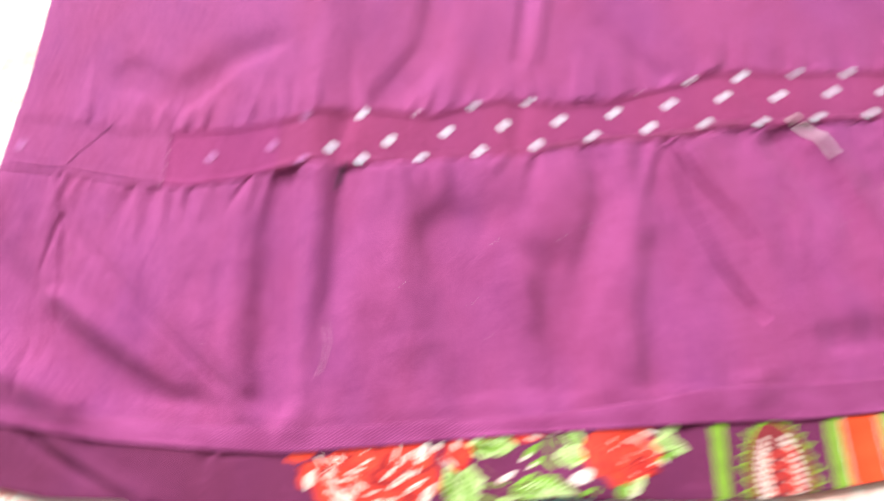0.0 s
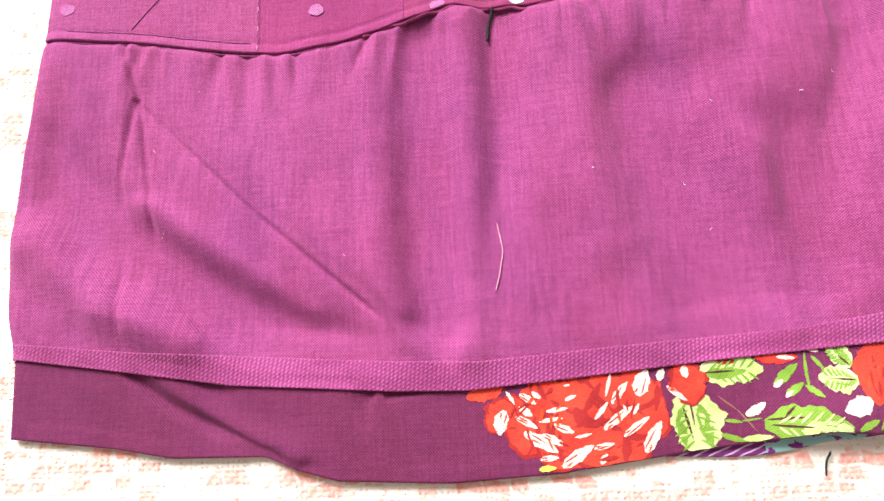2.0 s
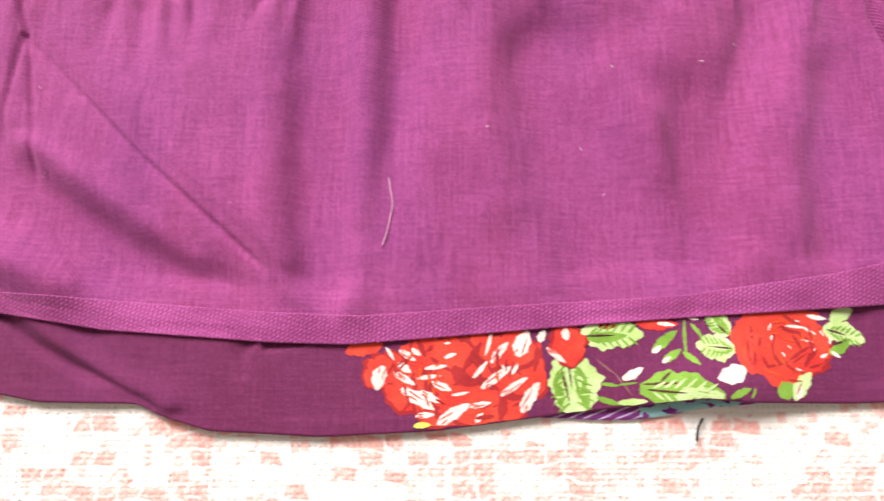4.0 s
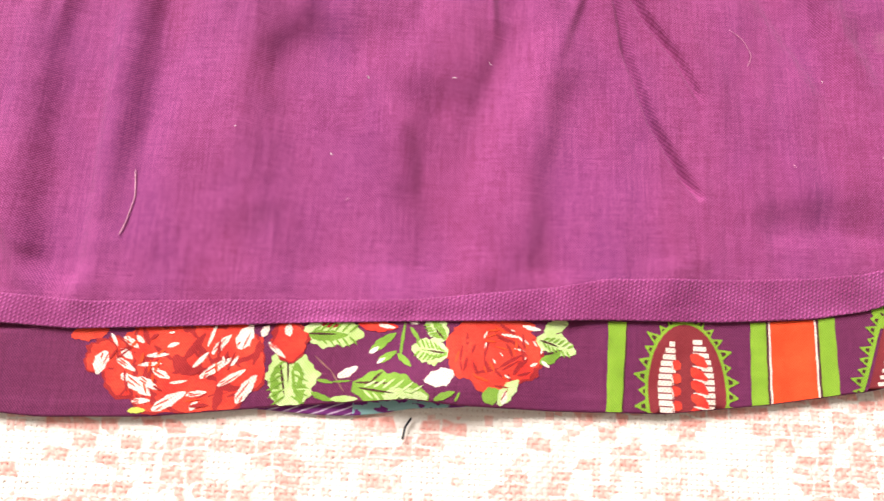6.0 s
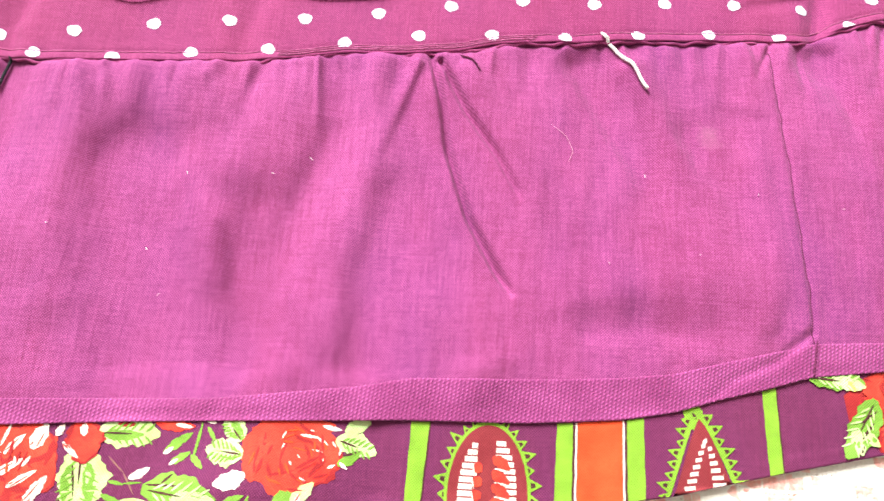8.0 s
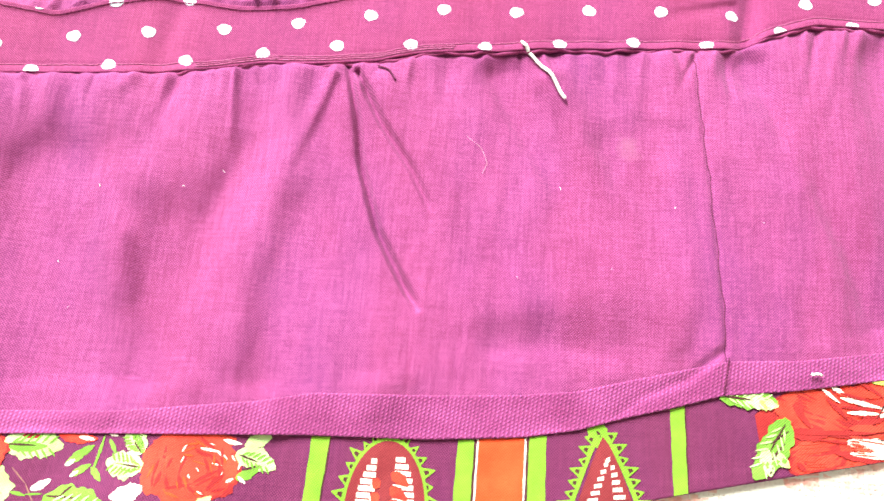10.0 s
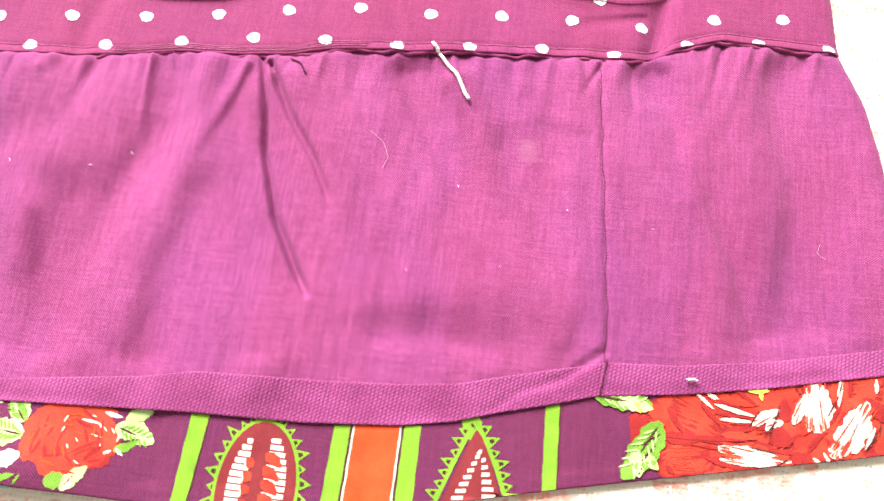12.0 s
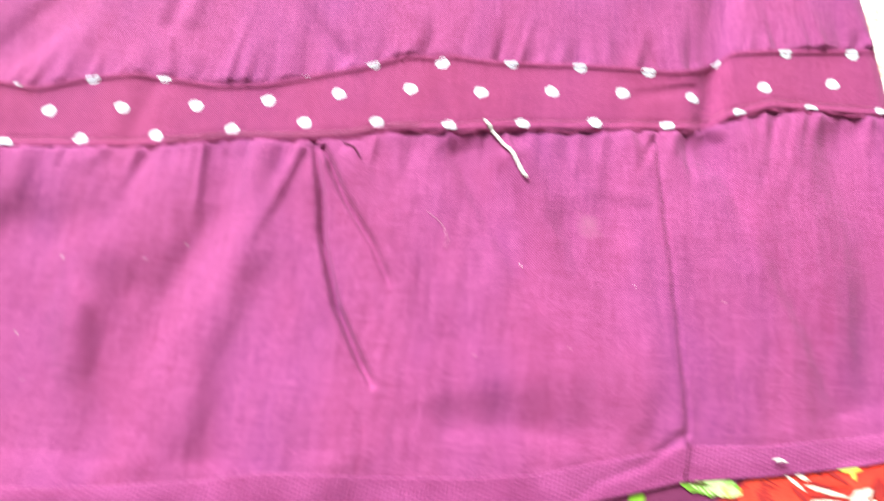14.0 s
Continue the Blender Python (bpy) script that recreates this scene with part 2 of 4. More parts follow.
M_TEAL = inner_print()
M_CLOTH = yarn("cream_woven_cloth", (0.87, 0.78, 0.71), (0.92, 0.87, 0.82), (0.84, 0.33, 0.28))
M_UNDER = plain("brownish_gap_cloth", (0.50, 0.40, 0.34), (0.62, 0.50, 0.44), 300)
M_WALL = plain("wall_plaster", (0.40, 0.37, 0.33), (0.46, 0.43, 0.39), 5)
M_FLOOR = plain("grey_floor", (0.24, 0.22, 0.20), (0.32, 0.30, 0.28), 6, 0.5)
M_FIBRE = plain("pale_pink_fibre", (0.62, 0.28, 0.42), (0.74, 0.42, 0.55), 900)
M_HOLE = yarn("pinkish_ground_cloth", (0.66, 0.50, 0.43), (0.74, 0.60, 0.52), (0.74, 0.32, 0.27))
M_WHITE = plain("white_cotton_thread", (0.84, 0.80, 0.76), (0.90, 0.88, 0.85), 1500)
M_BLACK = plain("black_thread", (0.012, 0.012, 0.016), (0.03, 0.03, 0.035), 1500)

# ---- plan of the dress, in decimetres ----
DM = 0.1


def curve(text, soft=0.022):
    """A smooth line y(x) through a few knots."""
    k = np.array([[float(v) for v in p.split(",")] for p in text.split()])
    xs = np.linspace(k[0, 0] - 0.3, k[-1, 0] + 0.3, 2400)
    ys = np.interp(xs, k[:, 0], k[:, 1])
    n = max(1, int(soft / (xs[1] - xs[0])))
    w = np.hanning(2 * n + 3)
    ys = np.convolve(np.pad(ys, n + 1, mode="edge"), w / w.sum(), mode="valid")
    return lambda x: np.interp(x, xs, ys)


HEM = curve("-1.12,.122 -.915,.097 -.808,.076 -.63,.073 -.577,.049 -.495,.025 -.29,.014 -.09,.024 .123,.051 .392,.080 .48,.073 .668,.071 .89,.077 1.1,.105 1.29,.139 1.52,.195 1.75,.247 2.09,.322 2.26,.362")
TIER = curve("-1.12,.271 -.92,.241 -.70,.206 -.39,.183 -.25,.179 -.07,.193 .216,.217 .437,.232 .77,.253 1.0,.261 1.19,.279 1.3,.300 1.386,.328 1.5,.360 1.59,.388 1.75,.410 1.94,.447 2.23,.515")
TAPE = curve("-1.12,.298 -.87,.271 -.6,.252 -.386,.236 -.228,.229 0,.245 .378,.268 .66,.308 .773,.332 1.0,.343 1.18,.357 1.3,.373 1.41,.404 1.6,.454 1.75,.466 1.94,.499 2.23,.565")
BAND_LOW = curve("-1.1,.951 -.906,.931 -.733,.902 -.62,.889 -.48,.908 -.342,.953 -.25,.980 -.1,.969 .07,.987 .276,1.003 .416,1.022 .569,1.056 .726,1.062 .832,1.075 .924,1.102 1.153,1.124 1.4,1.148 1.631,1.168 1.741,1.214 1.834,1.243 2.11,1.248", 0.03)
BAND_TOP = curve("-1.09,1.131 -.838,1.087 -.66,1.075 -.489,1.085 -.345,1.117 -.23,1.160 -.055,1.157 .089,1.142 .2,1.183 .323,1.207 .503,1.196 .622,1.210 .844,1.268 .949,1.312 1.058,1.322 1.168,1.308 1.4,1.322 1.602,1.322 1.657,1.337 1.727,1.387 2.08,1.430", 0.03)
LEFT = curve(".1,-1.116 .27,-1.124 .35,-1.146 .51,-1.156 .7,-1.152 .95,-1.128 1.25,-1.120 1.6,-1.126 2.2,-1.08", 0.05)
RIGHT = curve(".36,2.252 .515,2.229 .62,2.227 .82,2.216 .98,2.197 1.12,2.163 1.25,2.108 1.38,2.098 1.58,2.069 2.2,1.97", 0.05)


# ---- folds ----
def near(x, y, path):
    """Distance to a line, the distance to its right-hand side, and the share of the way."""
    p = np.array([[float(v) for v in q.split(",")] for q in path.split()])
    best, side, along = np.full(x.shape, 9.0), np.zeros(x.shape), np.zeros(x.shape)
    run = np.r_[0, np.cumsum(np.hypot(*np.diff(p, axis=0).T))]
    for i in range(len(p) - 1):
        d = p[i + 1] - p[i]
        s = np.clip(((x - p[i, 0]) * d[0] + (y - p[i, 1]) * d[1]) / (d @ d), 0, 1)
        ex, ey = x - p[i, 0] - s * d[0], y - p[i, 1] - s * d[1]
        r = np.hypot(ex, ey)
        m = r < best
        best = np.where(m, r, best)
        side = np.where(m, ((x - p[i, 0]) * d[1] - (y - p[i, 1]) * d[0]) / np.hypot(*d), side)
        along = np.where(m, (run[i] + s * np.hypot(*d)) / run[-1], along)
    return best, side, along


def fold(x, y, path, left, right, h, start=1.0, end=0.0):
    """A ridge (h > 0) or crease (h < 0) along a line, with a width of its own on each side."""
    d, side, s = near(x, y, path)
    w = left + (right - left) * (0.5 + 0.5 * np.tanh(side / (0.6 * min(left, right))))
    fade = start + (end - start) * s
    if max(left, right) < 0.03:
        fade = fade * np.clip((1 - s) / 0.10, 0, 1)
    return h * np.exp(-((d / w) ** 2)) * fade


def soft_noise(x, y, scale, seed):
    """Cheap smooth unevenness from a few crossed waves."""
    rng = np.random.RandomState(seed)
    out = np.zeros_like(x)
    for _ in range(9):
        a, ph, f = rng.uniform(0, math.pi), rng.uniform(0, 6.28), rng.uniform(0.5, 1.6) * scale
        out += np.sin((x * np.cos(a) + y * np.sin(a)) * f + ph + 0.7 * np.sin(y * f * 0.5 + ph * 2))
    return out / 9


_rng = np.random.RandomState(4)
GATHERS = [(gx, _rng.uniform(0.05, 0.30), _rng.uniform(-0.06, 0.05), _rng.uniform(0.005, 0.014), _rng.uniform(0.0016, 0.0064) * _rng.choice([-1, 1])) for gx in np.arange(-0.97, 2.06, 0.036) + _rng.uniform(-0.014, 0.014, 85)]


def tier_relief(x, y):
    z = 0.007 * soft_noise(x, y, 7.0, 1) + 0.002 * soft_noise(x, y, 22.0, 2)
    z += 0.0022 * soft_noise(x * 1.5, y * 0.45, 42.0, 23) + 0.0009 * soft_noise(x * 1.3, y * 0.6, 95.0, 24)
    # the long crease under the seam and its branches
    z += fold(x, y, ".76,1.075 .797,.933 .815,.827 .866,.678 .925,.573 .97,.505", 0.009, 0.007, -0.012, 0.8, 1.5)
    z += fold(x, y, ".735,1.075 .77,.933 .786,.827 .836,.678 .895,.573 .945,.500", 0.05, 0.018, 0.007, 0.9, 0.0)
    z += fold(x, y, ".788,1.043 .852,.924 .924,.824 .982,.719", 0.008, 0.008, -0.013, 1.0, 0.4)
    z += fold(x, y, ".84,1.02 .90,.92 .97,.80 1.02,.70", 0.05, 0.05, 0.009, 1.0, 0.1)
    z += fold(x, y, ".736,1.03 .658,.788", 0.012, 0.02, 0.007, 1.0, 0.1)
    # soft hollows and rises down the middle of the tier
    z += fold(x, y, ".546,1.036 .582,.887 .532,.738 .470,.547 .484,.408", 0.05, 0.035, -0.014, 1.0, 0.3)
    z += fold(x, y, ".62,1.02 .66,.80 .62,.60 .60,.40", 0.05, 0.05, 0.008, 0.8, 0.4)
    z += fold(x, y, ".15,.775 .342,.84 .385,1.0", 0.06, 0.045, -0.0048, 0.4, 1.0)
    z += fold(x, y, ".2,.70 .40,.76 .47,.95", 0.07, 0.05, 0.004, 0.4, 1.0)
    z += fold(x, y, "1.106,1.06 1.19,.899 1.282,.738", 0.05, 0.03, -0.018, 1.0, 0.2)
    z += fold(x, y, "1.352,.90 1.462,.728 1.50,.60", 0.05, 0.04, -0.008, 0.7, 0.3)
    z += fold(x, y, "1.13,.455 1.25,.47 1.36,.455", 0.05, 0.03, -0.006, 0.7, 0.6)
    z += fold(x, y, "1.10,.52 1.30,.56 1.50,.60", 0.08, 0.07, 0.005, 0.7, 0.6)
    z += fold(x, y, ".141,.744 .25,.277", 0.11, 0.08, -0.024, 1.0, 0.7)
    z += fold(x, y, ".33,.62 .37,.45 .36,.26", 0.03, 0.09, 0.012, 0.6, 1.0)
    z += fold(x, y, ".194,.604 .310,.442 .295,.289", 0.06, 0.06, -0.010, 0.5, 1.0)
    z += fold(x, y, ".44,.66 .42,.50 .38,.34", 0.07, 0.06, -0.014, 0.6, 1.0)
    z += fold(x, y, ".70,.70 .66,.52 .66,.36", 0.07, 0.05, -0.010, 0.6, 1.0)
    z += fold(x, y, ".90,.46 .92,.38 .90,.30", 0.05, 0.05, 0.008, 0.4, 1.0)
    z += fold(x, y, "1.22,1.05 1.30,.90 1.36,.78", 0.04, 0.03, 0.009, 1.0, 0.2)
    z += fold(x, y, "1.38,1.18 1.44,.95 1.47,.82", 0.04, 0.03, -0.006, 1.0, 0.0)
    z += fold(x, y, "1.50,.84 1.52,.66 1.50,.50", 0.03, 0.05, 0.004, 0.4, 0.6)
    z += fold(x, y, "-.02,.95 .02,.80 .00,.62 .04,.45", 0.05, 0.07, 0.012, 0.7, 0.6)
    # past the upright seam
    z += fold(x, y, "1.68,1.13 1.72,1.0 1.735,.82", 0.03, 0.06, -0.021, 1.0, 0.0)
    z += fold(x, y, "1.68,1.04 1.88,.55", 0.03, 0.05, 0.009, 0.6, 0.5)
    z += fold(x, y, "1.78,.85 1.88,.65 1.93,.50", 0.05, 0.06, -0.015, 0.2, 1.0)
    z += fold(x, y, "1.98,1.15 2.03,.85 2.0,.56", 0.09, 0.06, -0.016, 0.8, 1.0)
    z += fold(x, y, "1.30,.965 1.42,1.0 1.54,.97", 0.02, 0.02, 0.0014, 0.0, 1.0)
    z += fold(x, y, "1.37,.985 1.47,.955 1.55,.945", 0.016, 0.016, -0.0012, 0.0, 0.8)
    z += fold(x, y, "1.545,1.14 1.561,.931 1.584,.676 1.599,.499 1.59,.39", 0.006, 0.005, -0.0022, 1.0, 1.0)
    z += fold(x, y, "1.53,1.14 1.546,.931 1.568,.676 1.583,.499 1.574,.39", 0.03, 0.012, 0.0010, 1.0, 1.0)
    z += fold(x, y, "1.37,.325 1.419,.366 1.52,.413 1.605,.485", 0.012, 0.008, -0.0042, 0.9, 1.0)
    # the pleat, the long slanting crease and the tucks near the other side
    z += fold(x, y, "-.236,.96 -.238,.60 -.246,.239", 0.045, 0.028, 0.011, 1.0, 0.9)
    z += fold(x, y, "-.150,.96 -.165,.604 -.200,.39", 0.042, 0.035, -0.015, 1.0, 0.2)
    z += fold(x, y, "-.33,.90 -.325,.60 -.300,.32", 0.08, 0.05, -0.021, 0.6, 1.0)
    z += fold(x, y, "-.43,.85 -.42,.42 -.36,.28", 0.05, 0.022, 0.005, 0.8, 1.0)
    z += fold(x, y, "-.90,.78 -.66,.54 -.40,.31", 0.006, 0.007, -0.0045, 0.35, 1.0)
    z += fold(x, y, "-.88,.81 -.62,.57 -.37,.34", 0.05, 0.02, 0.0045, 0.2, 0.8)
    z += fold(x, y, "-1.12,.68 -.919,.495 -.681,.338 -.50,.25", 0.06, 0.065, -0.024, 0.8, 1.0)
    z += fold(x, y, "-1.10,.50 -.95,.36 -.80,.27", 0.05, 0.05, 0.018, 0.6, 0.8)
    z += fold(x, y, "-.88,.56 -.70,.44 -.55,.33", 0.03, 0.05, 0.010, 0.8, 0.6)
    z += fold(x, y, "-.952,.93 -.911,.803 -.880,.60 -.865,.49 -.80,.36 -.70,.25", 0.008, 0.006, -0.0042, 1.0, 1.0)
    z += fold(x, y, "-.917,.795 -.944,.634 -.936,.523 -.925,.40 -.905,.27", 0.008, 0.007, -0.0036, 1.0, 0.6)
    z += fold(x, y, "-.925,.85 -.93,.60 -.91,.40", 0.02, 0.025, 0.0022, 0.6, 0.2)
    # gathers where the tier is sewn to the band
    low = BAND_LOW(x)
    for gx, length, lean, width, h in GATHERS:
        t = np.clip((low - y) / length, 0, 1)
        z += h * np.exp(-(((x - gx - lean * t) / (width * (1 + 1.5 * t))) ** 2)) * (1 - t) ** 1.3
    z -= 0.005 * np.exp(-(((low - y) / 0.010) ** 2))
    return z * np.clip(0.55 + (low - y) / 0.10, 0.55, 1)


def band_relief(x, y):
    z = 0.006 * soft_noise(x, y, 7.0, 5) + 0.003 * soft_noise(x * 2.2, y * 0.6, 14.0, 6)
    z += fold(x, y, "-.14,1.20 -.18,1.05 -.17,.95", 0.03, 0.05, -0.016, 1, 1)
    z += fold(x, y, "1.715,1.42 1.69,1.30 1.675,1.18", 0.02, 0.035, -0.020, 1, 1)
    z += fold(x, y, "1.02,1.32 1.05,1.22 1.09,1.12", 0.03, 0.03, -0.008, 1, 0.6)
    z += fold(x, y, ".36,1.21 .34,1.08 .33,1.0", 0.03, 0.03, -0.007, 1, 1)
    z += fold(x, y, "1.50,1.25 1.58,1.27 1.66,1.29", 0.01, 0.02, -0.006, 0.3, 1)
    # puckers along the sewn edge
    z += 0.0042 * soft_noise(x * 3.0, y * 0.8, 20.0, 7) * np.exp(-(((y - BAND_LOW(x)) / 0.035) ** 2))
    z += 0.0026 * soft_noise(x * 3.0, y * 0.8, 17.0, 15) * np.exp(-(((y - BAND_TOP(x)) / 0.03) ** 2))
    z += 0.003 * np.exp(-(((y - BAND_LOW(x)) / 0.018) ** 2)) - 0.0016 * np.exp(-(((y - BAND_LOW(x) - 0.022) / 0.006) ** 2))
    z += 0.004 * np.exp(-(((y - BAND_TOP(x)) / 0.015) ** 2))
    return z


def upper_relief(x, y):
    z = 0.010 * soft_noise(x, y, 6.0, 8) + 0.002 * soft_noise(x, y, 20.0, 9)
    z += fold(x, y, "-.817,1.27 -.641,1.196 -.52,1.34 -.40,1.40", 0.05, 0.04, -0.022, 1, 0.3)
    z += fold(x, y, ".13,1.75 .111,1.58 .077,1.398 -.057,1.205", 0.06, 0.04, -0.018, 1, 0.7)
    z += fold(x, y, ".42,1.80 .393,1.586 .357,1.36", 0.03, 0.02, -0.014, 1, 0.6)
    z += fold(x, y, ".46,1.75 .43,1.55 .40,1.38", 0.03, 0.05, 0.010, 1, 0.6)
    z += fold(x, y, "1.77,1.80 1.73,1.547 1.70,1.38", 0.03, 0.05, -0.018, 1, 1)
    z += fold(x, y, "-.25,1.7 -.22,1.45 -.26,1.2", 0.07, 0.05, 0.012, 1, 0.5)
    z += fold(x, y, ".62,1.5 .72,1.38 .80,1.30", 0.02, 0.03, -0.008, 0.3, 1)
    for gx, length, lean, width, h in GATHERS:
        t = np.clip((y - BAND_TOP(x)) / length, 0, 1)
        z += h * np.exp(-(((x - gx - 0.02 - lean * t) / (width * (1 + 1.5 * t))) ** 2)) * (1 - t) ** 1.3
    return z


def border_relief(x, y):
    z = 0.006 * soft_noise(x, y, 10.0, 12) + 0.0012 * soft_noise(x, y, 30.0, 13)
    z += fold(x, y, "-.90,.235 -.827,.178 -.658,.084 -.59,.06", 0.014, 0.009, -0.022, 0.5, 1)
    z += fold(x, y, "-.86,.24 -.79,.19 -.64,.10 -.57,.07", 0.03, 0.012, 0.010, 0.5, 1)
    z += 0.032 * np.exp(-(((x - 0.42) / 0.13) ** 2)) * np.exp(-(((y - HEM(x) - 0.02) / 0.07) ** 2))
    z += fold(x, y, "1.27,.28 1.30,.22 1.31,.15", 0.03, 0.05, 0.006, 0.4, 1)
    # small puckers on the plain end of the border
    z += fold(x, y, "-.43,.20 -.445,.15 -.44,.11", 0.012, 0.022, -0.012, 1, 0.2)
    z += fold(x, y, "-.34,.185 -.41,.175", 0.012, 0.016, -0.010, 0.6, 1)
    z += fold(x, y, "-.74,.21 -.70,.16 -.62,.12", 0.03, 0.03, -0.009, 1, 0.3)
    z += fold(x, y, ".70,.24 .73,.16 .72,.08", 0.03, 0.04, -0.007, 1, 0.6)
    return z


BORDER_Z, TIER_Z, UPPER_Z = 0.010, 0.0145, 0.019


def side_roll(x, y):
    """How far the doubled cloth turns down towards its two folded sides."""
    d = np.minimum(x - LEFT(y), RIGHT(y) - x)
    return -0.010 * np.clip(1 - d / 0.035, 0, 1) ** 2


FOLDS = 2.25


def settle(z):
    """Hollows stop at the cover underneath, while rises stay free."""
    return np.where(z < 0, -0.030 * np.tanh(-z / 0.030), z)


BAND_LIFT = curve("-1.1,.015 -.37,.020 -.2,.032 -.04,.022 .13,.013 .3,.015 .47,.001 .637,.003 .8,.018 1.0,.018 1.2,.024 1.4,.021 1.64,.018 1.80,.030 1.97,.020 2.1,.020", 0.06)


def on_yarns(z, x, y):
    """Near its outer edges the cloth rests on the yarns and cannot sink into them."""
    d = np.minimum(np.minimum(x - LEFT(y), RIGHT(y) - x), y - HEM(x))
    floor = 0.0085 - 0.0145 * np.clip((d - 0.025) / 0.04, 0, 1)
    return np.where(z < floor + 0.004, floor + 0.004 * np.exp(np.minimum(z - floor - 0.004, 0) / 0.004), z)


def border_bare(x, y):
    return on_yarns(BORDER_Z + border_relief(x, y) + 0.4 * side_roll(x, y), x, y)


def border_z(x, y):
    return border_bare(x, y) - 0.008 * np.clip((y - TIER(x)) / 0.02, 0, 1)


def tier_z(x, y):
    lift = np.clip((y - TIER(x)) / 0.08, 0, 1)
    press = np.clip((y - TIER(x)) / 0.10, 0.25, 1)
    z = TIER_Z + settle(FOLDS * tier_relief(x, y)) * press + 0.0085 * lift + side_roll(x, y)
    low = border_z(x, y) + 0.0040 - 0.04 * np.clip((y - TIER(x) - 0.05) / 0.12, 0, 1) ** 2
    z = 0.5 * (z + low + np.sqrt((z - low) ** 2 + 0.003 ** 2))
    z = on_yarns(z, x, y)
    return np.where(y > BAND_LOW(x) - 0.004, np.minimum(z, band_z(x, y) - 0.006), z)


def band_z(x, y):
    return on_yarns(np.maximum(0.8 * BAND_LIFT(x) + 0.004 + 1.2 * band_relief(x, y), 0.0) + side_roll(x, y), x, y)


def upper_z(x, y):
    z = on_yarns(UPPER_Z + settle(2.0 * upper_relief(x, y)) + side_roll(x, y), x, y)
    return np.where(y < BAND_TOP(x) + 0.004, np.minimum(z, band_z(x, y) - 0.006), z)


def mesh_object(name, verts, faces, mat, parent=None, smooth=True):
    me = bpy.data.meshes.new(name)
    me.from_pydata(verts, [], faces)
    me.materials.append(mat)
    me.polygons.foreach_set("use_smooth", [smooth] * len(me.polygons))
    me.update()
    ob = new(name, me)
    ob.parent = parent
    return ob


def part(name, bm, mat, parent, label=""):
    me = bpy.data.meshes.new(name)
    bm.to_mesh(me)
    bm.free()
    me.materials.append(mat)
    ob = new(name, me)
    ob.parent = parent
    return tagged(ob, label)


def sheet(name, low, top, height, mat, nx, ny, parent, thick=0.010, x0=None, x1=None, label="", rag=0.0):
    """A piece of cloth between two lines, with its relief and a turned edge all round."""
    s, t = np.meshgrid(np.linspace(0, 1, nx), np.linspace(0, 1, ny))
    x = -1.1 + 3.3 * s
    for _ in range(4):
        y = low(x) + (top(x) - low(x)) * t
        a = LEFT(y) if x0 is None else x0
        b = RIGHT(y) if x1 is None else x1
        x = a + (b - a) * s
    if rag:
        y = y + rag * soft_noise(x * 9, y * 9, 22.0, 31) * (1 - t) ** 6
    z = height(x, y)
    top_pts = np.stack([x, y, z], -1).reshape(-1, 3)
    ring = np.r_[np.arange(nx), np.arange(1, ny) * nx + nx - 1, (ny - 1) * nx + np.arange(nx - 2, -1, -1), np.arange(ny - 2, 0, -1) * nx]
    mid = np.array([x.mean(), y.mean()])
    rim = []
    for dz, inward in ((0.45 * thick, -0.0012), (thick, 0.002)):
        r = top_pts[ring].copy()
        gx = np.sign(r[:, 0] - mid[0]) * (np.isin(ring % nx, (0, nx - 1)))
        gy = np.where(ring < nx, -1, np.where(ring >= (ny - 1) * nx, 1, 0))
        r[:, 0] -= gx * inward
        r[:, 1] -= gy * inward
        r[:, 2] -= dz
        rim.append(r)
    pts = np.concatenate([top_pts, *rim]) * DM
    i = (np.arange(ny - 1)[:, None] * nx + np.arange(nx - 1)).ravel()
    faces = np.stack([i, i + 1, i + nx + 1, i + nx], -1).tolist()
    n, base = len(ring), nx * ny
    for k in range(n):
        j = (k + 1) % n
        faces.append([int(ring[j]), int(ring[k]), base + k, base + j])
        faces.append([base + j, base + k, base + n + k, base + n + j])
    return tagged(mesh_object(name, pts.tolist(), faces, mat, parent), label)


def tube(name, pts, radius, mat, parent=None, sides=6, taper=False):
    """A thread through points (decimetres), of a round section."""
    p = np.array(pts, float)
    t = np.gradient(p, axis=0)
    t /= np.linalg.norm(t, axis=1)[:, None] + 1e-9
    up = np.array([0.0, 0.0, 1.0])
    a = np.cross(t, up)
    a /= np.linalg.norm(a, axis=1)[:, None] + 1e-9
    b = np.cross(a, t)
    verts, faces, n = [], [], len(p)
    for i in range(n):
        r = radius * (0.5 if taper and i in (0, n - 1) else 1.0)
        for k in range(sides):
            q = 2 * math.pi * k / sides
            verts.append(tuple((p[i] + r * (math.cos(q) * a[i] + math.sin(q) * b[i])) * DM))
    for i in range(n - 1):
        for k in range(sides):
            m = (k + 1) % sides
            faces.append((i * sides + k, i * sides + m, (i + 1) * sides + m, (i + 1) * sides + k))
    faces.append(tuple(range(sides))[::-1])
    faces.append(tuple((n - 1) * sides + k for k in range(sides)))
    return mesh_object(name, verts, faces, mat, parent)


# ---- an unseen room, added to shape the light ----
def box(name, x0, x1, y0, y1, z0, z1, mat, parent=None, bevel=0.0):
    bm = bmesh.new()
    bmesh.ops.create_cube(bm, size=1.0)
    bmesh.ops.scale(bm, vec=(x1 - x0, y1 - y0, z1 - z0), verts=bm.verts)
    bmesh.ops.translate(bm, vec=((x0 + x1) / 2, (y0 + y1) / 2, (z0 + z1) / 2), verts=bm.verts)
    if bevel:
        bmesh.ops.bevel(bm, geom=bm.edges[:], offset=bevel, segments=4, affect="EDGES", profile=0.5)
